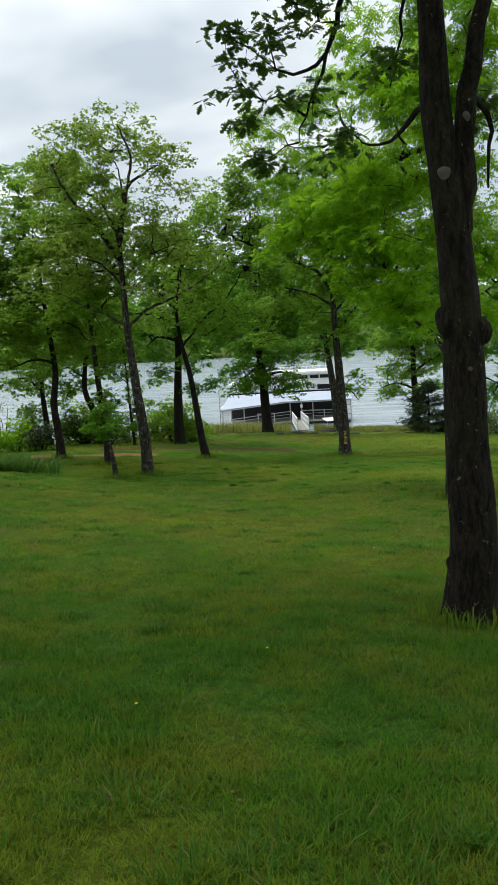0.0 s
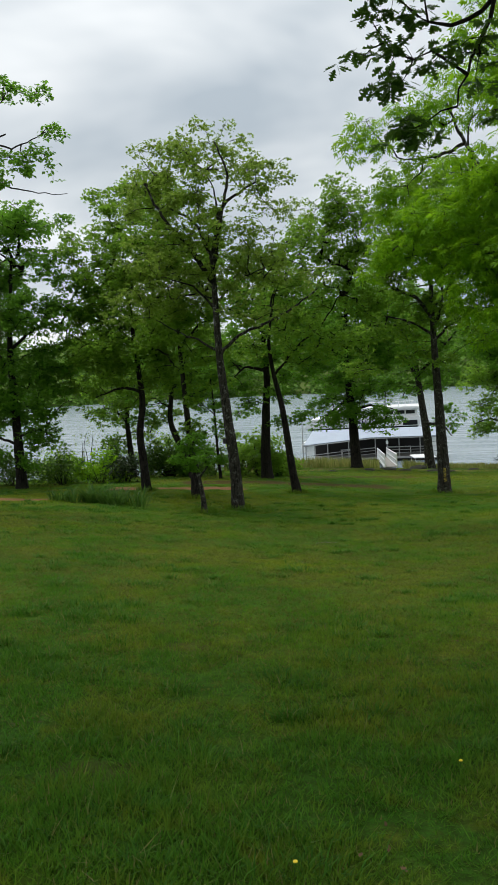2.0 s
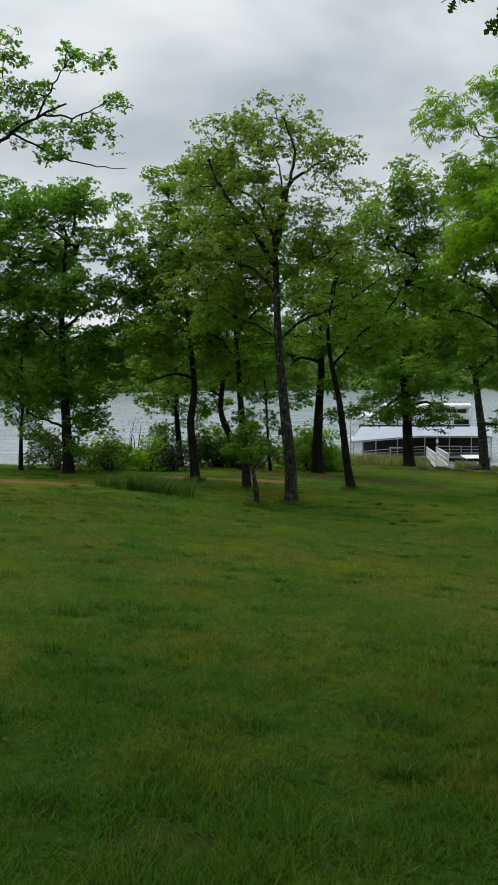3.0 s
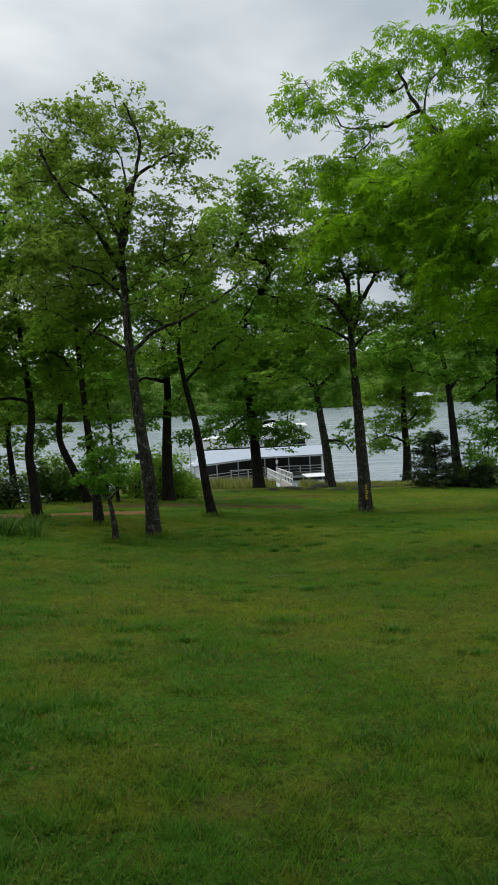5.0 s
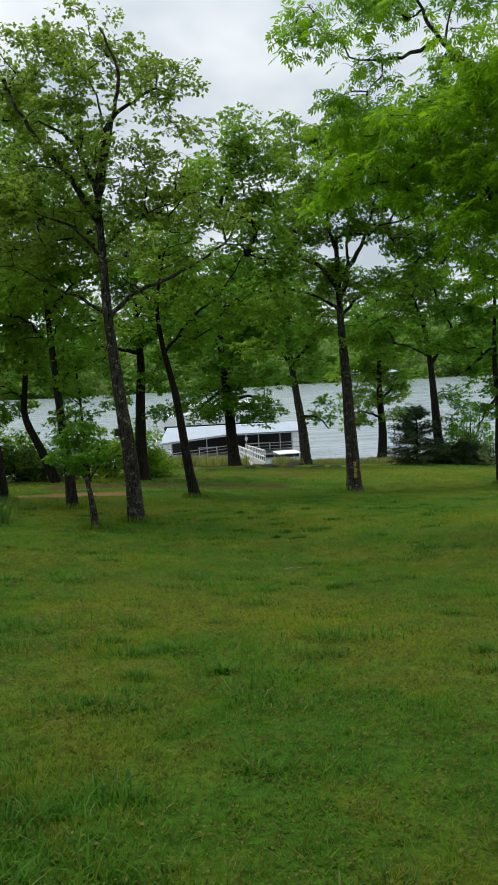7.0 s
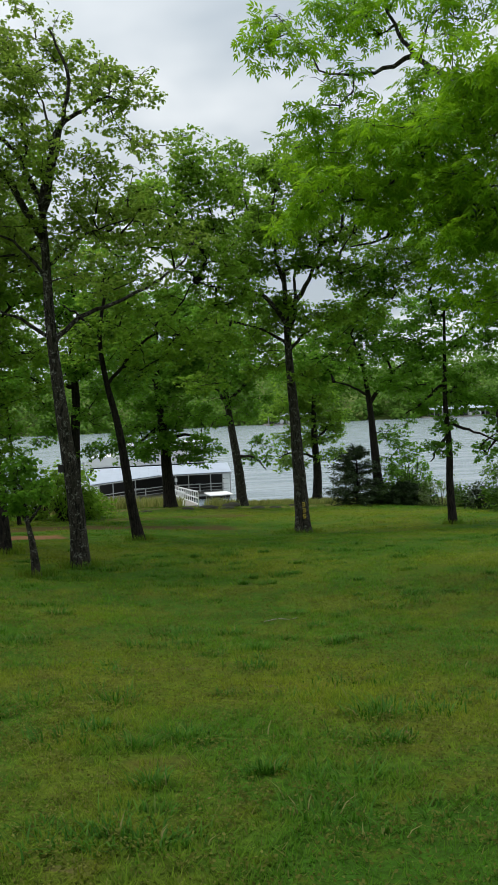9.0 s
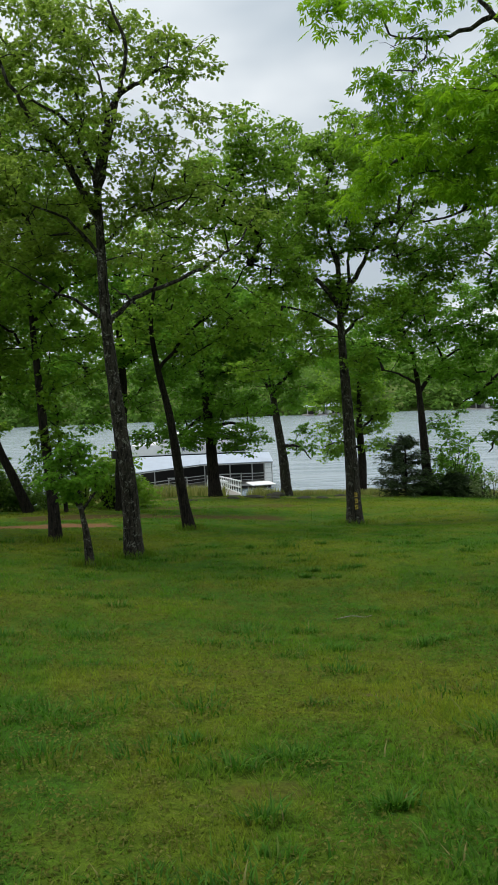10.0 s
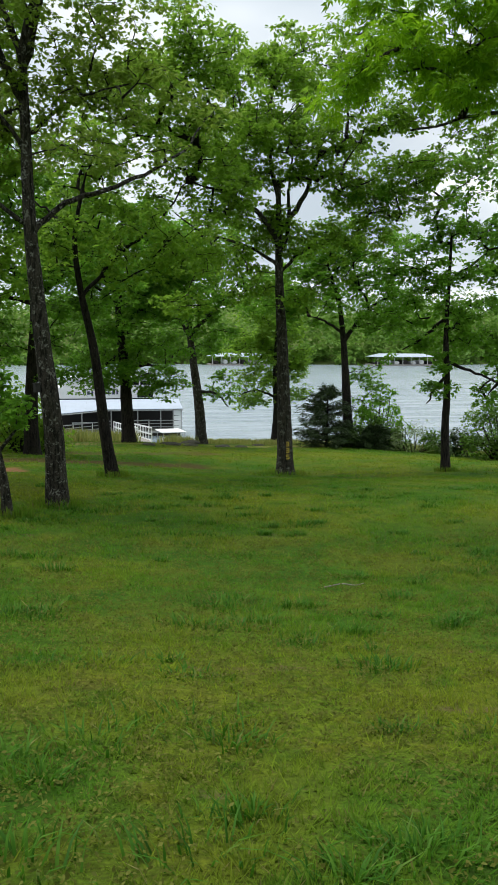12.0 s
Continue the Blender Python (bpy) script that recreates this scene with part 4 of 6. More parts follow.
TREE_L = dict(at=(-10.57, 34.00), radii=(0.17, 0.07), dens=6.5, size=0.170, leaf="oak", mat=leaf_oak,
    trunk=[(0.00, 0.00, 0.00), (-0.08, 0.00, 1.23), (-0.16, 0.00, 2.84), (0.03, 0.00, 4.17), (0.34, 0.00, 5.49)],
    limbs=[(0.060, [(-0.11, 0.00, 2.57), (-0.69, 0.00, 3.24), (-1.26, 0.00, 3.38)])],
    crown=[(-0.3, 0.0, 1.5, 0.81, 0.68), (0.2, 1.0, 0.9, 0.69, 0.61), (-1.6, 0.0, 5.0, 1.36, 1.09), (1.4, 0.0, 3.4, 1.06, 1.06), (-0.8, 0.0, 2.6, 1.08, 0.81), (-0.3, 0.0, 3.6, 1.35, 0.81), (-1.8, 1.0, 3.6, 1.12, 0.70), (0.6, 0.0, 5.0, 1.34, 1.07), (0.5, 1.0, 2.2, 0.82, 0.82), (-0.3, -1.0, 4.7, 1.31, 0.79)])
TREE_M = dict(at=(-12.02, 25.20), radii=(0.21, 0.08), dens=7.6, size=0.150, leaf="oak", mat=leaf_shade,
    trunk=[(0.00, 0.00, 0.00), (0.00, 0.00, 1.36), (-0.04, 0.00, 3.18), (-0.07, 0.00, 4.98), (0.08, 0.00, 6.77), (0.24, 0.00, 8.34)],
    limbs=[(0.070, [(-0.05, 0.00, 4.38), (-0.78, 0.00, 5.21), (-1.65, 0.00, 5.45)]),
           (0.070, [(-0.01, 0.00, 5.18), (0.78, 0.00, 5.94), (1.63, 0.00, 6.10)]),
           (0.060, [(0.01, 0.00, 1.97), (0.82, 0.00, 2.16), (1.45, 0.00, 1.95)]),
           (0.060, [(0.02, 0.00, 1.66), (-0.93, 0.00, 1.98), (-1.59, 0.00, 2.19)])],
    crown=[(-0.9, -0.3, 1.5, 1.00, 0.60), (0.9, 0.0, 1.2, 0.80, 0.50), (-1.6, 0.0, 2.6, 1.00, 0.60), (1.3, 0.0, 2.4, 0.80, 0.60), (0.0, 0.3, 4.4, 1.40, 0.80), (-0.7, 0.0, 2.8, 1.25, 0.94), (-2.0, 1.0, 4.0, 1.32, 0.99), (1.1, 0.0, 3.9, 0.92, 0.92), (-0.0, 1.0, 3.1, 1.28, 0.85), (1.6, 0.0, 5.1, 0.91, 1.01), (-0.7, 0.0, 6.0, 1.68, 0.94), (-2.4, 1.0, 6.1, 1.33, 1.00), (2.3, 0.0, 6.7, 1.01, 1.01), (1.6, 1.0, 5.2, 0.94, 1.04), (1.6, 0.0, 3.5, 0.81, 0.81), (-1.3, 1.0, 5.1, 1.30, 1.09), (0.8, -1.0, 6.4, 1.39, 0.99), (-2.3, 0.0, 9.7, 1.31, 1.09), (-0.6, 0.0, 9.6, 1.70, 0.96), (0.7, 1.0, 9.7, 1.51, 0.97), (-0.9, -1.0, 8.5, 1.44, 1.03), (1.7, 0.0, 8.2, 1.02, 0.82), (-0.5, 1.0, 8.1, 1.95, 1.08), (1.7, -1.0, 6.6, 1.18, 0.79), (-1.1, 0.0, 6.8, 1.69, 0.95), (-2.2, 1.0, 5.1, 1.32, 0.99), (0.9, 0.0, 4.7, 1.02, 0.82), (-0.1, -1.0, 3.6, 1.41, 0.80), (1.1, 0.0, 2.8, 0.82, 0.61), (0.6, 0.0, 2.0, 1.03, 0.51), (-1.7, 1.0, 2.1, 1.09, 0.55), (-2.0, 0.0, 3.2, 0.85, 0.75), (1.3, 0.0, 1.7, 0.57, 0.33), (0.5, 0.0, 9.9, 1.26, 0.73), (-2.9, 0.0, 7.7, 1.53, 1.75), (-3.5, 0.0, 5.3, 1.53, 1.31)])
TREE_N = dict(at=(-14.12, 25.50), radii=(0.09, 0.03), dens=6.0, size=0.140, leaf="oak", mat=leaf_shade,
    trunk=[(0.00, 0.00, 0.00), (0.07, 0.00, 1.09), (0.18, 0.00, 2.33), (0.24, 0.00, 3.57), (0.21, 0.00, 4.80)],
    limbs=[(0.025, [(0.14, 0.00, 2.13), (-0.31, 0.00, 2.55), (-0.78, 0.00, 2.45)]),
           (0.025, [(0.12, 0.00, 1.71), (0.56, 0.00, 1.91), (0.89, 0.00, 1.81)])],
    crown=[(-0.1, 0.0, 2.1, 0.54, 0.26), (-0.3, 0.0, 3.2, 0.87, 0.48), (-1.3, 1.0, 4.0, 1.13, 0.90), (0.6, 0.0, 2.7, 0.53, 0.38)])
TREE_R = dict(at=(-12.68, 17.50), radii=(0.2, 0.08), dens=6.2, size=0.130, leaf="oak", mat=leaf_shade,
    trunk=[(0.00, 0.00, 0.00), (0.10, 0.00, 1.82), (0.11, 0.00, 4.79), (0.33, 0.00, 6.98), (0.60, 0.00, 8.69), (1.02, 0.00, 10.08)],
    limbs=[(0.070, [(0.44, 0.00, 7.40), (2.22, 0.00, 8.55), (3.19, 0.00, 9.10), (3.91, 0.00, 9.45), (4.76, 0.00, 9.71)]),
           (0.060, [(0.49, 0.00, 8.27), (1.97, 0.00, 9.84), (3.12, 0.00, 10.70), (3.47, 0.00, 11.48)]),
           (0.030, [(3.19, 0.00, 9.10), (4.10, 0.00, 8.67), (4.85, 0.00, 8.47), (5.67, 0.00, 8.46)]),
           (0.030, [(3.91, 0.00, 9.45), (4.78, 0.00, 10.11), (5.39, 0.00, 10.45)]),
           (0.030, [(4.14, 0.00, 9.49), (5.19, 0.00, 9.26), (6.23, 0.00, 9.43)])],
    crown=[(3.5, 0.0, 11.1, 0.56, 0.64), (5.3, 0.0, 10.7, 0.69, 0.54), (6.2, 0.0, 9.5, 0.52, 0.30), (4.2, 0.0, 10.0, 0.78, 0.39), (5.2, 0.0, 9.1, 0.83, 0.38), (3.5, 0.5, 9.1, 0.95, 0.40), (3.5, -0.5, 9.9, 0.62, 0.46), (5.5, 0.0, 8.7, 0.60, 0.27), (2.3, 0.0, 10.0, 1.13, 0.97), (1.2, 0.0, 11.0, 1.34, 1.01), (0.9, 0.5, 8.1, 1.33, 1.16), (4.5, 0.0, 8.4, 0.53, 0.21)])
TREE_T = dict(at=(-7.30, 33.00), radii=(0.19, 0.07), dens=7.0, size=0.160, leaf="oak", mat=leaf_shade,
    trunk=[(0.00, 0.00, 0.00), (-0.50, 0.00, 1.30), (-1.00, 0.00, 2.60), (-0.90, 0.00, 3.90), (-0.70, 0.00, 5.50), (-0.60, 0.00, 6.80)],
    limbs=[(0.060, [(-0.95, 0.00, 3.20), (-1.70, 0.30, 3.70), (-2.30, 0.50, 3.70)]),
           (0.060, [(-0.90, 0.00, 4.10), (-0.10, -0.30, 4.70), (0.80, -0.50, 5.00)])],
    crown=[(-2.2, 0.0, 3.8, 1.10, 0.60), (-0.6, 0.3, 4.2, 1.20, 0.70), (0.8, 0.0, 4.9, 1.20, 0.70), (-1.6, -0.4, 5.4, 1.40, 0.90), (0.2, 0.4, 6.3, 1.50, 0.90), (-1.2, 0.0, 7.2, 1.50, 0.90), (-2.6, 0.3, 2.8, 0.80, 0.45), (0.4, 0.0, 3.5, 0.80, 0.40)])
TREE_I = dict(at=(-3.54, 19.10), radii=(0.085, 0.03), dens=5.0, size=0.110, leaf="oak", mat=leaf_shade,
    trunk=[(0.00, 0.00, 0.00), (-0.05, 0.00, 0.62), (-0.11, 0.00, 0.99), (-0.14, 0.00, 1.31), (-0.18, 0.00, 1.68)],
    limbs=[(0.030, [(-0.12, 0.00, 1.05), (-0.32, 0.00, 1.42), (-0.51, 0.00, 1.69)]),
           (0.030, [(-0.11, 0.00, 0.99), (0.13, 0.00, 1.35), (0.25, 0.00, 1.60)])],
    crown=[(-0.5, 0.0, 1.8, 0.37, 0.30), (-0.1, 0.3, 1.7, 0.38, 0.33), (0.2, -0.3, 1.6, 0.26, 0.23), (-0.3, 0.0, 1.4, 0.37, 0.21), (-0.6, 0.0, 1.5, 0.24, 0.17), (-0.1, 0.0, 2.1, 0.28, 0.19)])
TREE_S = dict(at=(5.52, 13.60), radii=(0.18, 0.08), dens=6.0, size=0.300, leaf="compound", mat=leaf_bright,
    trunk=[(0.00, 0.00, 0.00), (-0.01, 0.00, 1.24), (-0.01, 0.00, 2.44), (0.04, 0.00, 3.62), (0.00, 0.00, 4.79), (-0.16, 0.00, 5.94), (-0.26, 0.00, 7.07), (-0.30, 0.00, 7.96)],
    limbs=[(0.080, [(0.00, 0.00, 3.15), (-0.38, 1.00, 3.77), (-0.83, 2.20, 4.19)]),
           (0.080, [(-1.45, 2.60, 7.58), (-1.65, 3.40, 8.16), (-1.79, 4.40, 8.95), (-2.17, 4.90, 10.08)]),
           (0.045, [(-1.16, 2.40, 5.77), (-2.05, 3.60, 5.71), (-3.04, 4.60, 5.61)]),
           (0.050, [(-1.79, 4.40, 8.95), (-2.61, 4.80, 8.74), (-3.42, 5.00, 8.91)])],
    crown=[(-0.4, -0.3, 8.9, 1.10, 0.80), (0.9, 0.2, 10.2, 1.10, 0.80), (-1.3, 0.6, 9.2, 0.90, 0.70), (-1.9, 1.9, 8.0, 0.82, 0.69), (-0.8, 0.9, 9.8, 1.21, 0.94), (-1.7, 1.4, 10.3, 0.83, 0.83), (0.3, 0.2, 9.3, 1.17, 1.17), (0.6, 0.2, 7.6, 0.89, 1.02), (0.8, 0.0, 5.9, 1.00, 1.00), (-0.1, 0.4, 10.9, 1.35, 0.81), (0.8, -0.2, 4.1, 0.74, 0.61), (-0.8, 2.9, 7.9, 0.83, 0.83), (-2.0, 3.9, 8.1, 0.74, 0.50), (-4.0, 4.8, 9.3, 0.72, 0.59), (-4.2, 5.0, 9.8, 0.40, 0.27), (-3.0, 5.0, 9.8, 0.94, 0.74), (-2.3, 4.4, 10.1, 0.92, 0.66), (-1.3, 3.9, 9.9, 1.16, 0.78), (-2.9, 5.0, 8.6, 0.79, 0.39), (-3.4, 4.6, 7.7, 1.26, 0.48), (-2.4, 4.0, 7.2, 1.35, 0.55), (-1.4, 3.4, 7.3, 1.08, 0.84), (-3.0, 4.4, 6.6, 1.48, 0.52), (-1.9, 3.6, 6.1, 1.31, 0.59), (-1.1, 2.9, 5.9, 0.92, 0.92), (-3.9, 4.8, 6.4, 0.75, 0.31), (-0.9, 3.4, 4.6, 0.83, 0.59), (-4.1, 5.0, 7.3, 0.64, 0.38), (-2.4, 2.9, 7.1, 1.14, 0.71), (-1.5, 1.9, 7.1, 1.09, 0.82), (-1.9, 2.9, 6.0, 1.42, 0.57), (-0.8, 1.2, 5.9, 1.18, 0.59), (-1.1, 0.9, 7.3, 1.04, 0.78), (-0.3, 0.0, 6.7, 0.87, 0.87), (-1.4, 2.0, 5.1, 1.49, 0.47), (-0.5, 1.0, 4.6, 1.16, 0.52), (-0.8, 2.2, 4.2, 1.10, 0.34), (0.1, 0.2, 5.6, 0.87, 0.75), (-0.1, -0.4, 4.1, 0.72, 0.36), (-0.3, 0.4, 8.3, 1.16, 0.90), (-1.0, 1.4, 8.8, 0.82, 0.82)])
TREE_Q = dict(at=(3.84, 2.95), radii=(0.235, 0.11), dens=6.0, size=0.150, leaf="lobed", mat=leaf_dark,
    trunk=[(0.00, 0.00, 0.00), (0.04, 0.00, 0.76), (-0.00, 0.00, 1.64), (-0.01, 0.00, 2.55), (-0.07, 0.00, 3.37), (-0.13, 0.00, 3.99), (-0.20, 0.00, 4.46), (-0.22, 0.00, 5.00), (-0.25, 0.00, 5.62), (-0.28, 0.00, 6.48), (-0.32, 0.00, 7.48)],
    limbs=[(0.115, [(-0.04, 0.00, 3.37), (0.00, 0.00, 3.84), (0.05, 0.00, 4.30), (0.10, 0.00, 4.80), (0.18, 0.00, 5.32), (0.27, 0.00, 5.84), (0.42, -0.00, 6.79)]),
           (0.060, [(-0.26, -0.05, 5.69), (-0.48, 0.65, 6.20), (-0.76, 1.45, 6.27), (-0.89, 1.95, 6.10), (-1.02, 2.25, 5.69), (-1.41, 2.45, 5.60)]),
           (0.022, [(-1.02, 2.25, 5.69), (-1.23, 2.35, 5.25), (-1.38, 2.35, 4.83)]),
           (0.022, [(-0.33, 0.65, 5.90), (-0.32, 1.25, 5.53), (-0.42, 1.55, 5.14)]),
           (0.030, [(-0.29, 0.25, 4.62), (-0.44, 1.05, 4.53), (-0.72, 1.65, 4.63)]),
           (0.030, [(0.23, 0.25, 4.68), (0.37, 0.55, 4.41), (0.34, 0.55, 3.91)])],
    crown=[(-2.1, 2.6, 5.6, 0.30, 0.29), (-1.9, 2.5, 5.9, 0.39, 0.29), (-2.2, 2.6, 6.2, 0.15, 0.18), (-1.6, 2.2, 6.1, 0.43, 0.28), (-1.8, 2.5, 5.2, 0.28, 0.25), (-1.8, 2.4, 4.7, 0.21, 0.21), (-1.3, 2.0, 5.2, 0.34, 0.20), (-0.9, 1.9, 4.7, 0.29, 0.13), (-1.1, 2.0, 6.1, 0.42, 0.28), (-0.8, 1.5, 6.3, 0.60, 0.40), (-1.6, 2.2, 6.6, 0.43, 0.29), (-0.3, 0.7, 6.3, 0.74, 0.49), (-0.9, 1.2, 6.9, 0.73, 0.53), (0.2, 0.0, 6.2, 0.69, 0.46), (-0.1, -0.2, 6.6, 0.92, 0.52), (0.4, 0.6, 4.7, 0.18, 0.35), (-0.4, 1.2, 5.2, 0.25, 0.25)])

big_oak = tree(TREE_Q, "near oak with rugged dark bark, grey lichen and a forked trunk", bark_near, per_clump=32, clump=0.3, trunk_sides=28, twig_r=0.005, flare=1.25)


def shade_crown(root, z0, z1, r, n):
    """A wide unseen upper crown added to the near oak to shade the lawn: boughs that leave the fork and clumps of
    leaves along them.
    """
    V, F, at, way = [], [], [], []
    fork = np.array([0.0, 0.0, 6.6])
    wood = []
    for k in range(9):
        a = k * 0.698 + rng.uniform(-0.2, 0.2)
        e = np.array([math.cos(a) * r * 0.6 - 0.8, min(math.sin(a) * r * 0.6, 2.6) - 1.6, rng.uniform(z0 + 0.6, z1)])
        line = smooth_line([fork, fork * 0.6 + e * 0.4 + np.array([0, 0, 1.0]), e], 0.3)
        line[1:-1] += rng.normal(0, 0.05, line[1:-1].shape)
        tube(V, F, line, np.linspace(0.10, 0.03, len(line)), 7)
        wood.append(line[len(line) // 4:])
    wood = np.vstack(wood)
    for k in range(n):
        a, q = k * 2.39996, r * ((k + 0.5) / n) ** 0.5
        e = np.array([math.cos(a) * q - 0.8, min(math.sin(a) * q, 4.6) - 1.6, rng.uniform(z0, z1)])
        u = np.linspace(0, 1, 9)[:, None]
        start = wood[np.argmin(np.linalg.norm(wood - e, axis=1))]
        mid = (start + e) / 2 + np.array([0, 0, 0.1]) + rng.normal(0, 0.12, 3)
        p = (1 - u) ** 2 * start + 2 * u * (1 - u) * mid + u * u * e
        tube(V, F, p, np.linspace(0.028, 0.008, 9), 5)
        m = 210
        d = rng.normal(size=(m, 3))
        d /= np.linalg.norm(d, axis=1)[:, None]
        d *= rng.uniform(0.1, 1, m)[:, None] ** 0.5
        at.append(e + d * np.array([1.0, 1.0, 0.5]))
        way.append(d)
    Fq = np.vstack(F)
    tagged(put("unseen_shade_branchwork", mesh_from("unseen_shade_branchwork", np.vstack(V), Fq.ravel(), np.full(len(Fq), 4), True), bark_near, root), kind="stuff")
    tagged(put("unseen_shade_crown", leaves("unseen_shade_crown", np.vstack(at), 0.2, "oak", 0.9, np.vstack(way)), leaf_dark, root), kind="stuff")


# out of view overhead, added to darken the nearest lawn
shade_crown(big_oak, 9.0, 11.5, 9.0, 155)
tree(TREE_S, "slim tree with fresh bright green compound leaves", bark_mid, per_clump=30, clump=0.42, trunk_sides=18, twig_r=0.006)
tree(TREE_A, "slender oak with lichen-spotted bark and open olive-green crown", bark_mid, per_clump=118, clump=0.4, trunk_sides=20)
tree(TREE_B, "leaning slim oak with dark bare trunk", bark_dark, per_clump=95, clump=0.45)
numbered = tree(TREE_C, "sturdy oak with yellow painted digits near its foot", bark_mid, per_clump=120, clump=0.5, trunk_sides=18, twig_r=0.008)
tree(TREE_D, "oak on the bank with low layered boughs", bark_dark, per_clump=128, clump=0.6, twig_r=0.010)
tree(TREE_E, "stout grey-brown oak at the bank's edge", bark_mid, per_clump=128, clump=0.68, twig_r=0.012)
tree(TREE_F, "forked oak among the shoreline shrubs", bark_dark, per_clump=128, clump=0.6, twig_r=0.010)
tree(TREE_O, "shoreline oak with low spreading boughs", bark_dark, per_clump=128, clump=0.75, twig_r=0.013)
tree(TREE_P, "thin straight tree with dark feathery crown", bark_dark, per_clump=120, clump=0.48, twig_r=0.008)
tree(TREE_G, "crooked dark oak beside the worn track", bark_dark, per_clump=120, clump=0.46)
tree(TREE_H, "slim dark oak grown with creeper", bark_dark, per_clump=120, clump=0.45)
tree(TREE_J, "thick dark oak behind the group of slim ones", bark_dark, per_clump=120, clump=0.55, twig_r=0.009)
tree(TREE_K, "thin sapling in the shade of the oaks", bark_dark, category="sapling", per_clump=112, clump=0.4)
tree(TREE_L, "slanting dark oak near the water", bark_dark, per_clump=112, clump=0.55, twig_r=0.008)
tree(TREE_M, "broad dark oak with boughs down to the ground", bark_dark, per_clump=124, clump=0.5, twig_r=0.008)
tree(TREE_T, "leaning dark oak above the shoreline shrubs", bark_dark, per_clump=110, clump=0.5, twig_r=0.008)
tree(TREE_N, "thin dark tree by the water", bark_dark, per_clump=96, clump=0.4)
tree(TREE_I, "small leafy oak sapling with a stubby stem", bark_mid, category="sapling", per_clump=112, clump=0.26)
tree(TREE_R, "tall oak with long open upper boughs", bark_dark, per_clump=76, clump=0.34, twig_r=0.006)


# ---------------------------------------------------------------- far shore
def far_woods():
    at = []
    for x in np.arange(-330, 330, 7.5):
        for row, (dy, hgt, rad) in enumerate(((0, 6, 4.5), (6, 10, 5.5), (22, 14, 6.5), (44, 17, 7.5), (76, 17, 8.5), (110, 18, 9))):
            if row < 1 and rng.uniform() < 0.12:
                continue
            px, py = x + rng.uniform(-4, 4), far_y(x) + dy + rng.uniform(-6, 6)
            h, r = hgt * rng.uniform(0.7, 1.25), rad * rng.uniform(0.75, 1.2)
            n = 240 if row < 3 else 130
            d = rng.normal(size=(n, 3))
            d /= np.linalg.norm(d, axis=1)[:, None]
            d *= rng.uniform(0.2, 1, n)[:, None] ** 0.4
            lump = 1 + 0.22 * np.sin(d[:, 0] * 5 + x) + 0.22 * np.sin(d[:, 2] * 6 + 2 * x)
            d *= lump[:, None]
            at.append(np.array([px, py, float(land_z(px, py)) + h * 0.55]) + d * np.array([r, r, h * 0.55]))
    at = np.vstack(at)
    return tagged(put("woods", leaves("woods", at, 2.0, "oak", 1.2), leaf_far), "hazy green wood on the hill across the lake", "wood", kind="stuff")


far_woods()


# ---------------------------------------------------------------- shrubs and herbs
def shrub(at, r, h, material, label, n=14, per=70, clump=0.4, size=0.13, kind="oak", category="shrub", sparse=1.0):
    """A many-stemmed shrub: stems from the ground to clumps of leaves."""
    x, y = at
    root = tagged(empty("shrub", (x, y, gz(x, y))), label, category)
    V, F, pts, way = [], [], [], []
    for k in range(n):
        a, q = rng.uniform(0, 6.283), rng.uniform(0.02, 1.5) ** 0.5
        top = h * (1 - 0.4 * q * q) * rng.uniform(0.15, 1.12)
        c = np.array([math.cos(a) * q * r, math.sin(a) * q * r, top])
        foot = np.array([c[0] * 0.18, c[1] * 0.18, -0.08])
        mid = foot * 0.5 + c * 0.5 + np.array([0, 0, 0.15 * h]) + rng.normal(0, 0.06 * h, 3)
        u = np.linspace(0, 1, 7)[:, None]
        tube(V, F, (1 - u) ** 2 * foot + 2 * u * (1 - u) * mid + u * u * c, np.linspace(0.022, 0.006, 7) * max(0.6, h / 2), 5)
        m = int(per * rng.uniform(0.35, 1.0))
        d = rng.normal(size=(m, 3))
        d /= np.linalg.norm(d, axis=1)[:, None]
        d *= rng.uniform(0.1, 1, m)[:, None] ** 0.5
        rr = clump * rng.uniform(0.7, 1.3)
        pts.append(c + d * np.array([rr, rr, rr * 0.8 * sparse]))
        way.append(d)
    pts, way = np.vstack(pts), np.vstack(way)
    keep = pts[:, 2] > 0.02
    Fq = np.vstack(F)
    tagged(put("stem_growth", mesh_from("stem_growth", np.vstack(V), Fq.ravel(), np.full(len(Fq), 4), True), bark_dark, root), kind="stuff")
    tagged(put("foliage", leaves("foliage", pts[keep], size * 1.2, kind, 1.0, way[keep]), material, root), kind="stuff")
    return root


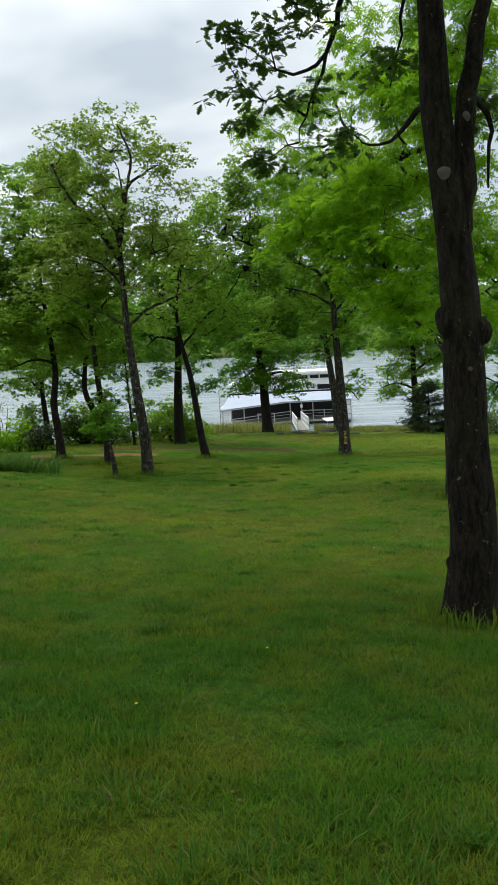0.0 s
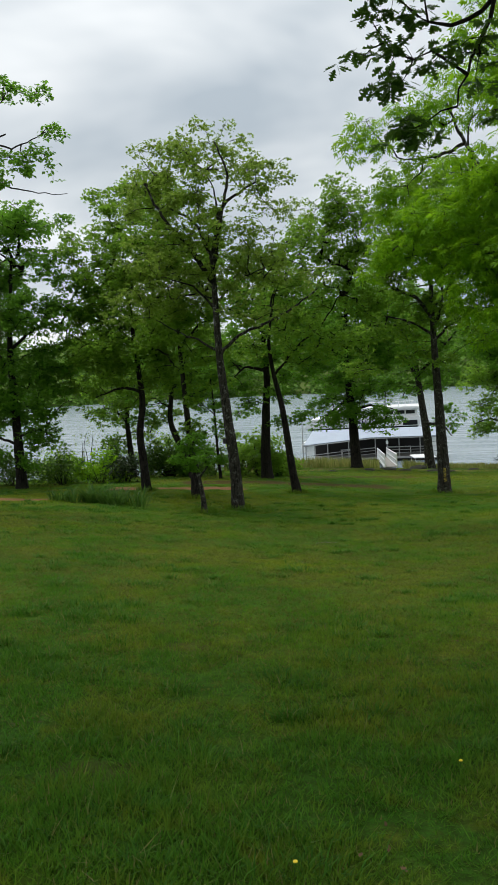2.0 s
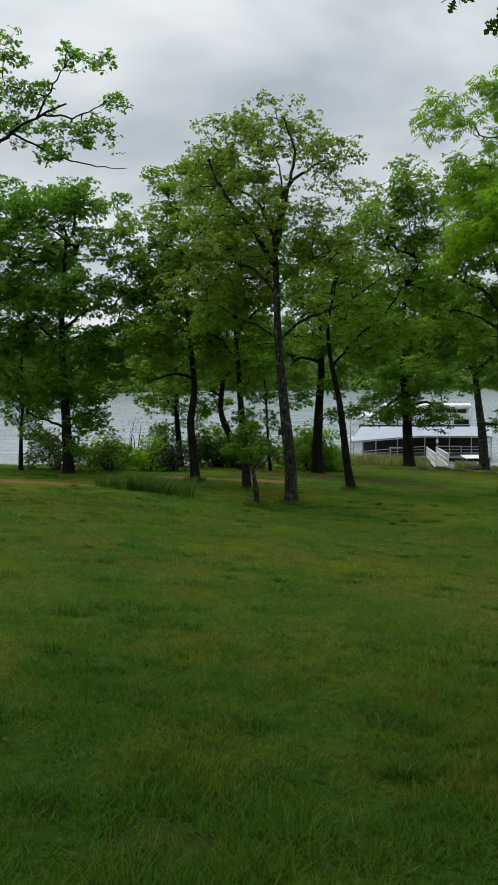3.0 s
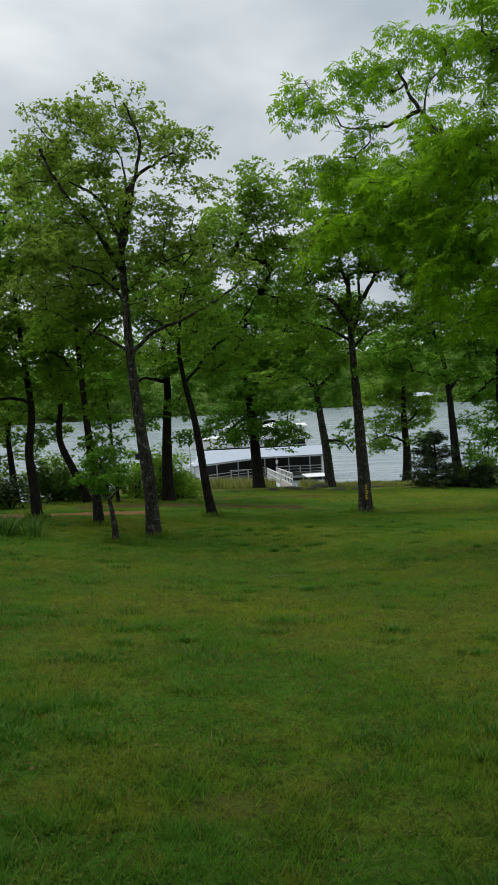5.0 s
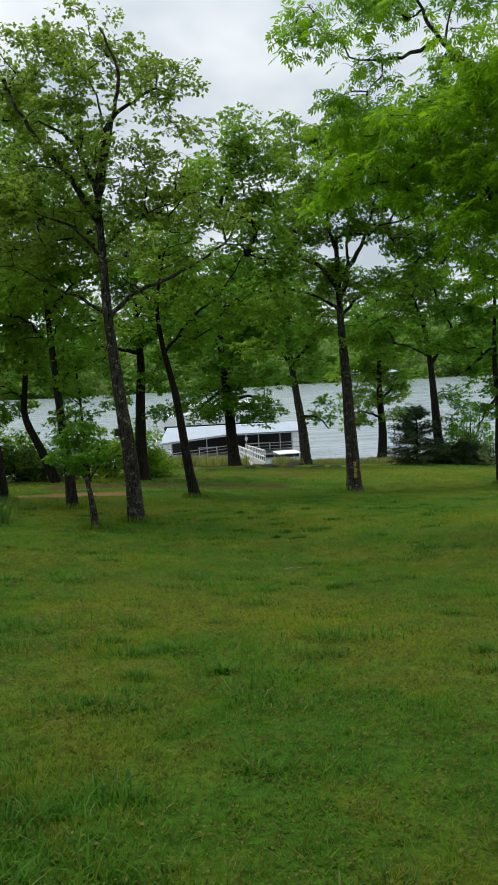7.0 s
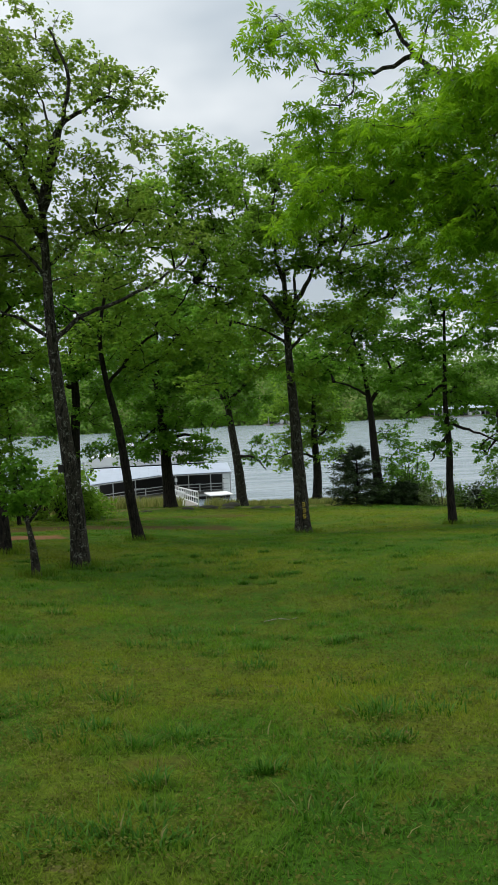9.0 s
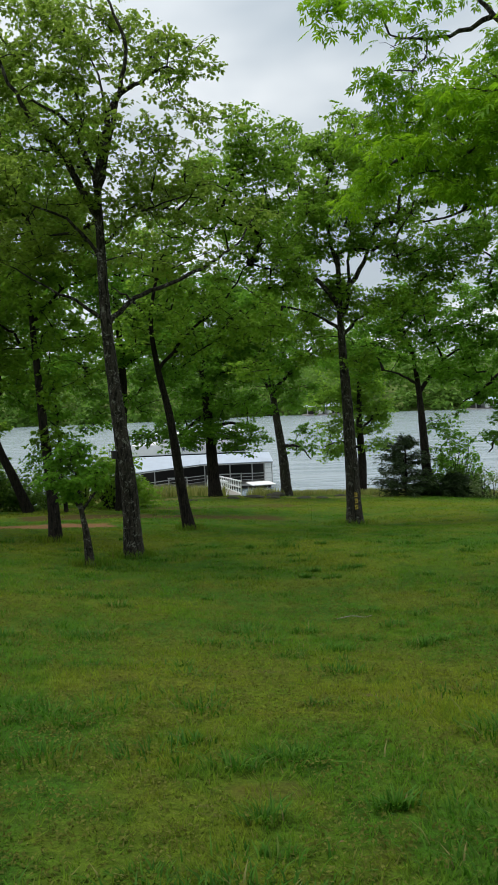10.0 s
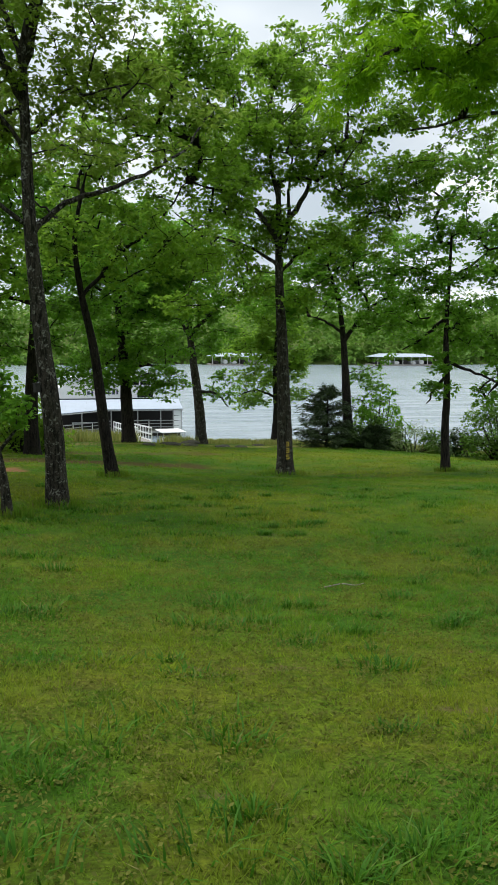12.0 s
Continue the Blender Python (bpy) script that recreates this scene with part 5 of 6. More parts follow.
def juniper(at, r, h):
    """A dark cone-shaped juniper with drooping sprays."""
    x, y = at
    root = tagged(empty("juniper", (x, y, gz(x, y))), "dark green juniper bush on the bank beside an oak", "juniper")
    V, F = [], []
    tube(V, F, np.array([(0, 0, -0.1), (0.05, 0, h * 0.5), (0, 0.05, h)]), np.array([0.07, 0.05, 0.01]), 7)
    pts, way = [], []
    for k in range(190):
        z = h * rng.uniform(0.02, 1.0) ** 1.25
        w = r * (1 - (z / h) ** 3) * rng.uniform(0.5, 1.3) + 0.12
        a = rng.uniform(0, 6.283)
        e = np.array([math.cos(a) * w, math.sin(a) * w, z + 0.05 * w])
        s = np.array([0, 0, z * 0.9])
        u = np.linspace(0, 1, 5)[:, None]
        line = s + (e - s) * u
        tube(V, F, line, np.linspace(0.014, 0.004, 5), 4)
        m = 62
        uu = rng.uniform(0.25, 1.05, m)[:, None]
        pts.append(s + (e - s) * uu + rng.normal(0, 0.05, (m, 3)))
        way.append(np.repeat((e - s)[None], m, 0))
    Fq = np.vstack(F)
    tagged(put("stem_growth", mesh_from("stem_growth", np.vstack(V), Fq.ravel(), np.full(len(Fq), 4), True), bark_dark, root), kind="stuff")
    tagged(put("foliage", leaves("foliage", np.vstack(pts), 0.19, "needle", 1.2, np.vstack(way)), leaf_juniper, root), kind="stuff")
    return root


def blades(at, h, w, lean, az, segs=2):
    """Vertices and triangles of bent blades of grass."""
    n = len(at)
    d = np.stack([np.cos(az), np.sin(az), np.zeros(n)], -1)
    s = np.stack([-np.sin(az), np.cos(az), np.zeros(n)], -1) * (w * 0.5)[:, None]
    up = np.array([0, 0, 1.0])
    if segs == 1:
        tip = at + up * h[:, None] + d * (lean * h)[:, None]
        V = np.stack([at - s, at + s, tip], 1)
        F = np.arange(n * 3).reshape(n, 3)
        return V.reshape(-1, 3), F
    mid = at + up * (h * 0.6)[:, None] + d * (lean * h * 0.3)[:, None]
    tip = at + up * h[:, None] + d * (lean * h)[:, None]
    V = np.stack([at - s, at + s, mid - s * 0.8, mid + s * 0.8, tip], 1)
    o = (np.arange(n) * 5)[:, None, None]
    F = np.array([(0, 1, 3), (0, 3, 2), (2, 3, 4)])[None] + o
    return V.reshape(-1, 3), F.reshape(-1, 3)


def blade_mesh(name, *args, **kw):
    V, F = blades(*args, **kw)
    return mesh_from(name, V, F.ravel(), np.full(len(F), 3))


def patchy(x, y):
    """Where the grass stands tall (towards 1) and where it is thin (towards 0)."""
    v = 0.5 + 0.22 * np.sin(x * 1.9 + 1.3 * np.sin(y * 0.8)) * np.sin(y * 1.4 + 1.1 * np.sin(x * 0.9)) + 0.2 * np.sin(x * 4.3 + y * 1.7 + 2 * np.sin(y * 2.2)) * np.sin(y * 3.7 - x * 0.6) + 0.13 * np.sin(x * 9.1 + 3 * np.sin(y * 3)) * np.sin(y * 8.3)
    return np.clip(v, 0, 1)


def worn(x, y):
    """How bare the tracks have left the ground."""
    out = np.zeros(len(x))
    for x0, y0, x1, y1, half, k in ((-16.0, 18.9, -9.4, 20.6, 0.5, 0.97), (-8.2, 26.0, -4.4, 27.0, 0.6, 0.95), (-6.0, 29.5, 0.6, 32.0, 1.0, 0.85), (-7.0, 35.0, 2.0, 38.0, 0.9, 0.7)):
        ln = math.hypot(x1 - x0, y1 - y0)
        ux, uy = (x1 - x0) / ln, (y1 - y0) / ln
        u, v = (x - x0) * ux + (y - y0) * uy, (y - y0) * ux - (x - x0) * uy
        d = np.maximum(np.abs(v), np.maximum(np.abs(u - ln / 2) - ln / 2, 0)) + 0.25 * np.sin(x * 3.1) * np.sin(y * 4.3)
        out = np.maximum(out, k * (d < half))
    for bx, by, half in ((0.07, 1.36, 0.17), (-0.15, 4.24, 0.2), (0.3, 4.4, 0.13), (-1.4, 8.45, 0.16), (-0.3, 4.9, 0.13), (-2.4, 10.9, 0.2)):
        out = np.maximum(out, 0.55 * (np.hypot((x - bx) * 0.7, y - by) + 0.04 * np.sin(x * 23) * np.sin(y * 19) < half))
    return out


def lawn(name, n, y0, y1, hmin, hmax, w, segs, label, ease=1.0, bunch=14, spread=0.035):
    """Grass that grows in small bunches, thinning out at the sides."""
    k = n // bunch
    y = y0 + (y1 - y0) * rng.uniform(0, 1, k) ** ease
    u = rng.uniform(-1.3, 1.3, k)
    x = 1.75 - 0.13 * (y + 1) + u * (1.9 + 0.40 * (y + 2.2))
    p = patchy(x, y)
    keep = (rng.uniform(0, 1, k) < 0.35 + 0.75 * p) & (rng.uniform(0, 1, k) > worn(x, y)) & (rng.uniform(0, 0.3, k) < 1.3 - np.abs(u))
    keep &= rng.uniform(0, 2.0, k) < y - y0 + 0.1
    grow = rng.uniform(0.6, 1.5, k)
    own = np.repeat(np.nonzero(keep)[0], bunch)
    n = len(own)
    d = rng.normal(0, spread, (n, 2)) * grow[own][:, None]
    x, y, p = x[own] + d[:, 0], y[own] + d[:, 1], p[own]
    z = land_z(x, y) + 0.02 * np.sin(x * 2.1 + np.sin(y * 1.7)) * np.sin(y * 1.9 + np.sin(x * 1.3)) - 0.008
    h = (hmin + (hmax - hmin) * p ** 1.6) * rng.uniform(0.6, 1.3, n) * grow[own] * np.interp(y, (4, 8, 16), (1.0, 0.72, 0.8))
    az = np.arctan2(d[:, 1], d[:, 0]) + rng.normal(0, 0.8, n)
    me = blade_mesh(name, np.stack([x, y, z], -1), h, w * rng.uniform(0.7, 1.3, n), np.abs(rng.normal(0.9, 0.5, n)) * (1.3 - 0.6 * p), az, segs=segs)
    return tagged(put(name, me, blade_mat), label, "grass", kind="stuff")


def weeds(n=42000):
    """Low broad-leaved weeds in the thin parts of the lawn."""
    y = rng.uniform(2.0, 17.0, n)
    x = 1.75 - 0.13 * (y + 1) + rng.uniform(-1, 1, n) * (1.9 + 0.40 * (y + 2.2))
    keep = (patchy(x, y) < 0.62) & (rng.uniform(0, 1, n) < np.clip((y - 2) / 7, 0.05, 1))
    x, y = np.repeat(x[keep], 6), np.repeat(y[keep], 6)
    a = rng.uniform(0, 6.283, len(x))
    q = rng.uniform(0.0, 0.05, len(x))
    x, y = x + np.cos(a) * q, y + np.sin(a) * q
    P = np.stack([x, y, land_z(x, y) + rng.uniform(0.008, 0.05, len(x))], -1)
    me = leaves("weeds", P, 0.022, "oak", 0.9, np.stack([np.cos(a), np.sin(a), np.zeros(len(a))], -1))
    return tagged(put("weeds", me, weed_mat), "low olive-green clover and weeds among the grass", "weeds", kind="stuff")


def lily_clump(at, n=70, h=0.5, spread=0.3):
    x, y = at
    root = empty("lily_clump", (x, y, gz(x, y)))
    a = rng.uniform(0, 6.283, n)
    q = rng.uniform(0, 1, n) ** 0.5 * spread
    foot = np.stack([np.cos(a) * q, np.sin(a) * q, np.full(n, -0.02)], -1)
    me = blade_mesh("leaf_fan", foot, h * rng.uniform(0.6, 1.2, n), rng.uniform(0.025, 0.06, n), np.abs(rng.normal(0.9, 0.4, n)), a + rng.normal(0, 0.6, n))
    tagged(put("leaf_fan", me, leaf_lily, root), kind="stuff")
    return tagged(root, "clump of dark green strap-leaved lilies in the lawn", "lily", group="lily bed beside the track")


lily_at = ((-8.5, 20.7), (-8.0, 20.4), (-7.5, 20.6), (-7.0, 20.2), (-6.5, 20.25), (-6.1, 20.1), (-7.3, 21.0), (-6.7, 20.8))
for lx, ly in lily_at:
    lily_clump((lx + rng.normal(0, 0.12), ly + rng.normal(0, 0.15)), int(rng.uniform(35, 80)), 0.28 + 0.35 * rng.uniform(), 0.2 + 0.2 * rng.uniform())

shrub((-4.76, 36.50), 0.87, 2.31, leaf_oak, "leafy green shrub behind the oaks", n=37, per=110, clump=0.42, size=0.13)
shrub((-9.09, 35.00), 0.93, 1.86, leaf_undershade, "open dark green shrub by the water", n=32, per=110, clump=0.42, size=0.13)
shrub((-10.55, 29.50), 0.81, 1.24, leaf_bright, "bright green shrub beside the lily bed", n=18, per=110, clump=0.42, size=0.13)
shrub((-11.93, 29.00), 0.81, 1.00, leaf_oak, "green shrub beside the lily bed", n=15, per=110, clump=0.42, size=0.13)
shrub((-11.95, 31.50), 0.85, 2.68, leaf_silver, "tall airy shrub with pale new leaves", n=12, per=34, clump=0.5, size=0.1, sparse=1.5)
shrub((-13.24, 27.00), 0.95, 1.43, leaf_undershade, "dark shrub under a broad oak", n=25, per=110, clump=0.42, size=0.12)
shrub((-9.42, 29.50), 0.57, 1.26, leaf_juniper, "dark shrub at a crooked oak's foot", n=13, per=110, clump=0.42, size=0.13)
shrub((-11.40, 27.50), 0.66, 1.36, leaf_undershade, "shrub in the shade of an oak", n=16, per=110, clump=0.42, size=0.12)
shrub((-7.99, 35.00), 0.74, 1.52, leaf_undershade, "dark shrub on the bank", n=21, per=110, clump=0.42, size=0.13)
shrub((12.3, 45.00), 0.95, 1.5, leaf_undershade, "dark leafy shrub on the bank", n=24, per=80, clump=0.42, size=0.16)
shrub((12.69, 46.00), 1.05, 3.3, leaf_shade, "young oak shoots by an oak trunk", n=40, per=60, clump=0.4, size=0.18)
shrub((13.07, 43.50), 0.54, 1.65, leaf_undershade, "thin dark shrub on the bank", n=9, per=45)
shrub((14.60, 44.50), 0.52, 1.86, leaf_silver, "spindly pale sapling at the water's edge", n=7, per=16, clump=0.35, size=0.1)
shrub((13.69, 39.00), 0.39, 0.98, leaf_juniper, "low dark shrub by a thin tree", n=12, per=110, clump=0.42, size=0.13)
shrub((14.56, 37.00), 1.18, 2.81, leaf_undershade, "large dark shrub at the water", n=62, per=110, clump=0.42, size=0.13)
shrub((13.15, 42.50), 1.10, 1.45, leaf_silver, "pale green weeds on the bank", n=22, per=70, clump=0.36, size=0.1)
shrub((-3.82, 47.00), 0.88, 0.60, leaf_silver, "pale weeds at the dock end of the bank", n=10, per=40, clump=0.35, size=0.12)
shrub((-4.04, 38.00), 0.73, 1.94, leaf_oak, "leafy shrub behind a thick oak", n=26, per=110, clump=0.42, size=0.13)
shrub((-11.05, 38.00), 0.82, 2.40, leaf_undershade, "dark shrub by the water", n=36, per=110, clump=0.42, size=0.13)
shrub((-12.05, 33.00), 0.78, 0.60, leaf_bright, "bright shrub at the water's edge", n=12, per=110, clump=0.42, size=0.13)
shrub((-12.27, 36.00), 0.65, 2.17, leaf_undershade, "leafy shrub at the water's edge", n=26, per=110, clump=0.42, size=0.14)
shrub((-9.31, 35.50), 0.77, 1.98, leaf_oak, "green shrub at the water's edge", n=28, per=110, clump=0.42, size=0.13)
shrub((-6.03, 38.00), 0.73, 2.32, leaf_oak, "tall leafy shrub behind slim oaks", n=31, per=110, clump=0.42, size=0.14)
shrub((-13.35, 31.00), 0.77, 1.37, leaf_oak, "green shrub on the bank", n=19, per=110, clump=0.42, size=0.13)
shrub((-7.44, 37.00), 0.57, 1.67, leaf_undershade, "dark shrub behind a sapling", n=17, per=110, clump=0.42, size=0.13)
shrub((10.69, 44.80), 0.58, 1.39, leaf_undershade, "dark shrub at an oak's foot", n=14, per=110, clump=0.42, size=0.13)
shrub((14.29, 42.00), 0.56, 1.04, leaf_undershade, "low dark shrub on the bank", n=12, per=110, clump=0.42, size=0.13)
juniper((9.25, 44.20), 1.35, 3.1)
juniper((11.75, 44.10), 0.85, 1.2)


def rock(at, sx, sy, sz, seed):
    x, y = at
    bm = bmesh.new()
    bmesh.ops.create_icosphere(bm, subdivisions=3, radius=1.0)
    for v in bm.verts:
        k = 1 + 0.28 * noise.noise(v.co * 1.3 + Vector((seed, 0, 0))) + 0.1 * noise.noise(v.co * 4 + Vector((0, seed, 0)))
        v.co = Vector((v.co.x * sx * k, v.co.y * sy * k, v.co.z * sz * k))
    ob = part("rock", bm, stone_mat)
    ob.matrix_world = pose(x, y, gz(x, y) + sz * 0.1, 0, 0, seed * 40)
    return tagged(ob, "low dark weathered rock at the top of the bank", "rock", group="rocks on the bank")


for k, (rx, ry, a, b, c) in enumerate(((2.3, 42.5, 0.4, 0.3, 0.15), (3.9, 43.2, 0.55, 0.35, 0.18), (4.8, 43.4, 0.35, 0.3, 0.14), (-1.6, 41.0, 0.28, 0.22, 0.12), (6.5, 47.5, 0.4, 0.3, 0.14), (3.3, 50.4, 0.75, 0.5, 0.34), (0.4, 42.2, 0.5, 0.3, 0.16), (1.4, 42.9, 0.6, 0.35, 0.17))):
    rock((rx, ry), a, b, c * 0.6, k + 1.0)


# ---------------------------------------------------------------- covered dock
EAVE, DECK = -5.45, -7.55
FRONT = ((-6.75, 74.0), (-0.55, 80.2), (6.4, 80.2))
BACK_Y, RIDGE = 83.4, -4.85


def front_y(x):
    return float(np.interp(x, [p[0] for p in FRONT], [p[1] for p in FRONT]))


dock = tagged(empty("boat_dock", (0, 80, WATER_Z)), "covered floating boat dock with pale blue metal roof and railings", "boat dock")


def dpart(name, bm, mat, label=""):
    """A part of the dock, given in the world's places."""
    bm.transform(Matrix.Translation((0, -80, -WATER_Z)))
    return part(name, bm, mat, dock, label)


def slab(pts, thick):
    """A sheet with thickness through the given corners."""
    bm = bmesh.new()
    lo = [bm.verts.new(p) for p in pts]
    hi = [bm.verts.new((p[0], p[1], p[2] + thick)) for p in pts]
    bm.faces.new(lo[::-1])
    bm.faces.new(hi)
    n = len(pts)
    for k in range(n):
        bm.faces.new((lo[k], lo[(k + 1) % n], hi[(k + 1) % n], hi[k]))
    bmesh.ops.recalc_face_normals(bm, faces=bm.faces)
    return bm


for (xa, ya), (xb, yb) in zip(FRONT[:-1], FRONT[1:]):
    n = 7
    for k in range(n):
        u0, u1 = k / n, (k + 1) / n - 0.0008
        a, b = (xa + (xb - xa) * u0, ya + (yb - ya) * u0), (xa + (xb - xa) * u1, ya + (yb - ya) * u1)
        dpart("roof_panel", slab([(a[0], a[1] - 0.35, EAVE - 0.04), (b[0], b[1] - 0.35, EAVE - 0.04), (b[0], BACK_Y, RIDGE), (a[0], BACK_Y, RIDGE)], 0.05), roof_metal)
    bm = bmesh.new()
    beam(bm, (xa, ya - 0.3, EAVE - 0.12), (xb, yb - 0.3, EAVE - 0.12), 0.05, 0.1)
    dpart("eave_beam", bm, galv)
    dpart("deck", slab([(xa, ya, DECK - 0.18), (xb, yb, DECK - 0.18), (xb, BACK_Y, DECK - 0.18), (xa, BACK_Y, DECK - 0.18)], 0.18), grey_boards)
    bm = bmesh.new()
    beam(bm, (xa, ya - 0.04, DECK - 0.05), (xb, yb - 0.04, DECK - 0.05), 0.05, 0.16)
    dpart("deck_edge", bm, galv)
    dpart("float", slab([(xa + 0.2, ya + 0.3, WATER_Z - 0.35), (xb - 0.2, yb + 0.3, WATER_Z - 0.35), (xb - 0.2, BACK_Y - 0.3, WATER_Z - 0.35), (xa + 0.2, BACK_Y - 0.3, WATER_Z - 0.35)], 0.6), dark_and_shade)
# near-black sheet added at the back, standing for shade under the roof
bm = bmesh.new()
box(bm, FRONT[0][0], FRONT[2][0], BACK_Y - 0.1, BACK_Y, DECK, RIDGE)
dpart("shade_backing", bm, dark_and_shade)
posts = (-6.6, -5.8, -4.65, -2.7, -0.1, 1.1, 2.3, 4.4, 5.55, 6.3)
for px in posts:
    bm = bmesh.new()
    bar(bm, (px, front_y(px) + 0.03, DECK), (px, front_y(px) + 0.03, EAVE - 0.1), 0.05, 8)
    dpart("post", bm, galv)
for a, b in zip(posts[:-1], posts[1:]):
    if a == -0.1:
        continue
    if a in (-6.6, 5.55):
        bm = bmesh.new()
        for k in range(4):
            z0 = DECK + 0.02 + k * 0.48
            beam(bm, (a + 0.06, front_y(a + 0.06), z0 + 0.23), (b - 0.06, front_y(b - 0.06), z0 + 0.23), 0.04, 0.44)
        dpart("end_panel", bm, white_paint, "white weathered end panel of four boards")
        continue
    for z in (0.42, 0.72, 1.0):
        bm = bmesh.new()
        bar(bm, (a, front_y(a), DECK + z), (b, front_y(b), DECK + z), 0.03 if z < 0.9 else 0.042, 6)
        dpart("rail", bm, galv)
# pale counters and a bench under the roof
for bx0, bx1, by, bz in ((-3.6, -1.7, 79.5, 0.95), (1.0, 3.6, 82.5, 0.8)):
    bm = bmesh.new()
    box(bm, bx0, bx1, by, by + 0.5, DECK + bz - 0.06, DECK + bz, 0.01)
    for lx in (bx0 + 0.1, bx1 - 0.1):
        box(bm, lx - 0.04, lx + 0.04, by + 0.05, by + 0.45, DECK, DECK + bz - 0.06)
    dpart("counter", bm, white_paint)
bm = bmesh.new()
box(bm, 0.97, 1.23, front_y(0.25) - 0.1, front_y(0.25), EAVE - 0.75, EAVE - 0.4, 0.03)
dpart("lantern_box", bm, white_paint)
bm = bmesh.new()
bar(bm, (-7.3, 78.0, WATER_Z - 0.5), (-7.3, 78.0, -3.7), 0.05, 8)
dpart("mooring_pole", bm, galv)

# gangway from the bank to the dock
gang = tagged(empty("gangway", (0.9, 72, WATER_Z)), "sloping white gangway with railings from the bank to the dock", "gangway")
ga, gb = Vector((1.5, 60.2, float(land_z(1.5, 60.2)) + 0.12)), Vector((0.55, 79.9, DECK + 0.02))
gdir = (gb - ga).normalized()
gside = gdir.cross(Vector((0, 0, 1))).normalized()


def gpart(name, bm, mat):
    bm.transform(Matrix.Translation((-0.9, -72, -WATER_Z)))
    return part(name, bm, mat, gang)


for k in range(24):
    bm = bmesh.new()
    p = ga + (gb - ga) * ((k + 0.5) / 24)
    beam(bm, p - gside * 0.42, p + gside * 0.42, 0.8, 0.06)
    gpart("plank", bm, grey_boards)
for s in (-1, 1):
    bm = bmesh.new()
    beam(bm, ga + gside * 0.46 * s, gb + gside * 0.46 * s, 0.08, 0.22)
    gpart("side_beam", bm, white_paint)
    for z in (0.5, 0.95):
        bm = bmesh.new()
        beam(bm, ga + gside * 0.46 * s + Vector((0, 0, z)), gb + gside * 0.46 * s + Vector((0, 0, z)), 0.06, 0.09)
        gpart("handrail", bm, white_paint)
    for k in range(13):
        p = ga + (gb - ga) * (k / 12) + gside * 0.46 * s
        bm = bmesh.new()
        beam(bm, p, p + Vector((0, 0, 0.95)), 0.07, 0.07)
        gpart("baluster", bm, white_paint)

# ---------------------------------------------------------------- tour boat moored behind the dock
boat = tagged(empty("tour_boat", (-2, 93, WATER_Z)), "white two-deck tour boat moored behind the dock", "boat")


def bpart(name, bm, mat, label="", parent=None):
    bm.transform(Matrix.Translation((2, -93, -WATER_Z)))
    return part(name, bm, mat, boat if parent is None else parent, label)


bm = bmesh.new()
box(bm, -9.0, 4.9, 90.0, 96.0, WATER_Z - 0.4, -6.9, 0.15)
for v in bm.verts:
    if v.co.x < -8:
        v.co.y += (93 - v.co.y) * 0.55
bpart("hull", bm, white_paint)
bm = bmesh.new()
box(bm, -7.6, 4.6, 90.4, 95.6, -6.9, -5.15)
bpart("lower_cabin", bm, dark_glass, "dark glazed lower deck")
bm = bmesh.new()
box(bm, -8.4, 4.8, 90.0, 96.0, -5.15, -4.05, 0.08)
for v in bm.verts:
    if v.co.x < -7.5 and v.co.z > -4.6:
        v.co.x += 0.8
bpart("upper_band", bm, white_paint)
bm = bmesh.new()
box(bm, -4.5, 4.5, 90.6, 95.4, -4.05, -3.3)
bpart("upper_cabin", bm, white_paint)
for wx in (2.6, 1.3, 3.75):
    bm = bmesh.new()
    box(bm, wx - 0.5, wx + 0.5, 90.55, 90.6, -3.8, -3.4, 0.01)
    bpart("window", bm, dark_glass)
bm = bmesh.new()
box(bm, 2.9, 4.5, 89.96, 90.0, -5.05, -4.5, 0.01)
bpart("opening", bm, dark_glass)
bm = bmesh.new()
box(bm, -5.2, 4.9, 90.1, 95.9, -3.3, -2.95, 0.1)
bpart("top_roof", bm, white_paint)
for k in range(11):
    bm = bmesh.new()
    x0 = -2.6 + k * 0.42
    box(bm, x0, x0 + (0.1, 0.26, 0.18)[k % 3], 89.95, 89.995, -4.75, -4.75 + (0.5, 0.34, 0.34, 0.42)[k % 4])
    bpart("lettering_bar", bm, letter_dark)
for k in range(12):
    bm = bmesh.new()
    x0 = -4.3 + k * 0.75
    bar(bm, (x0, 90.2, -2.97), (x0, 90.2, -2.35), 0.03, 6)
    bpart("rail_post", bm, white_paint)
bm = bmesh.new()
bar(bm, (-4.4, 90.2, -2.35), (4.1, 90.2, -2.35), 0.03, 6)
bpart("top_rail", bm, white_paint)

# ---------------------------------------------------------------- small boat with a sun roof at the bank
pont = tagged(empty("pontoon_boat", (4.3, 70.5, WATER_Z), 8), "small white pontoon boat with flat sun roof by the bank", "boat")
bm = bmesh.new()
box(bm, -1.0, 1.0, -1.3, 1.3, 1.5, 1.57, 0.03)
for v in bm.verts:
    v.co.z += 0.05 * (1 - v.co.x ** 2)
part("sun_roof", bm, white_paint, pont)
for sx in (-0.85, 0.85):
    for sy in (-1.1, 1.1):
        bm = bmesh.new()
        bar(bm, (sx, sy, 0.25), (sx, sy, 1.53), 0.025, 6)
        part("roof_post", bm, galv, pont)
    bm = bmesh.new()
    bar(bm, (sx, -2.0, 0.02), (sx, 2.0, 0.02), 0.22, 10)
    part("pontoon", bm, galv, pont)
bm = bmesh.new()
box(bm, -1.25, 1.25, -1.95, 1.95, 0.2, 0.28, 0.02)
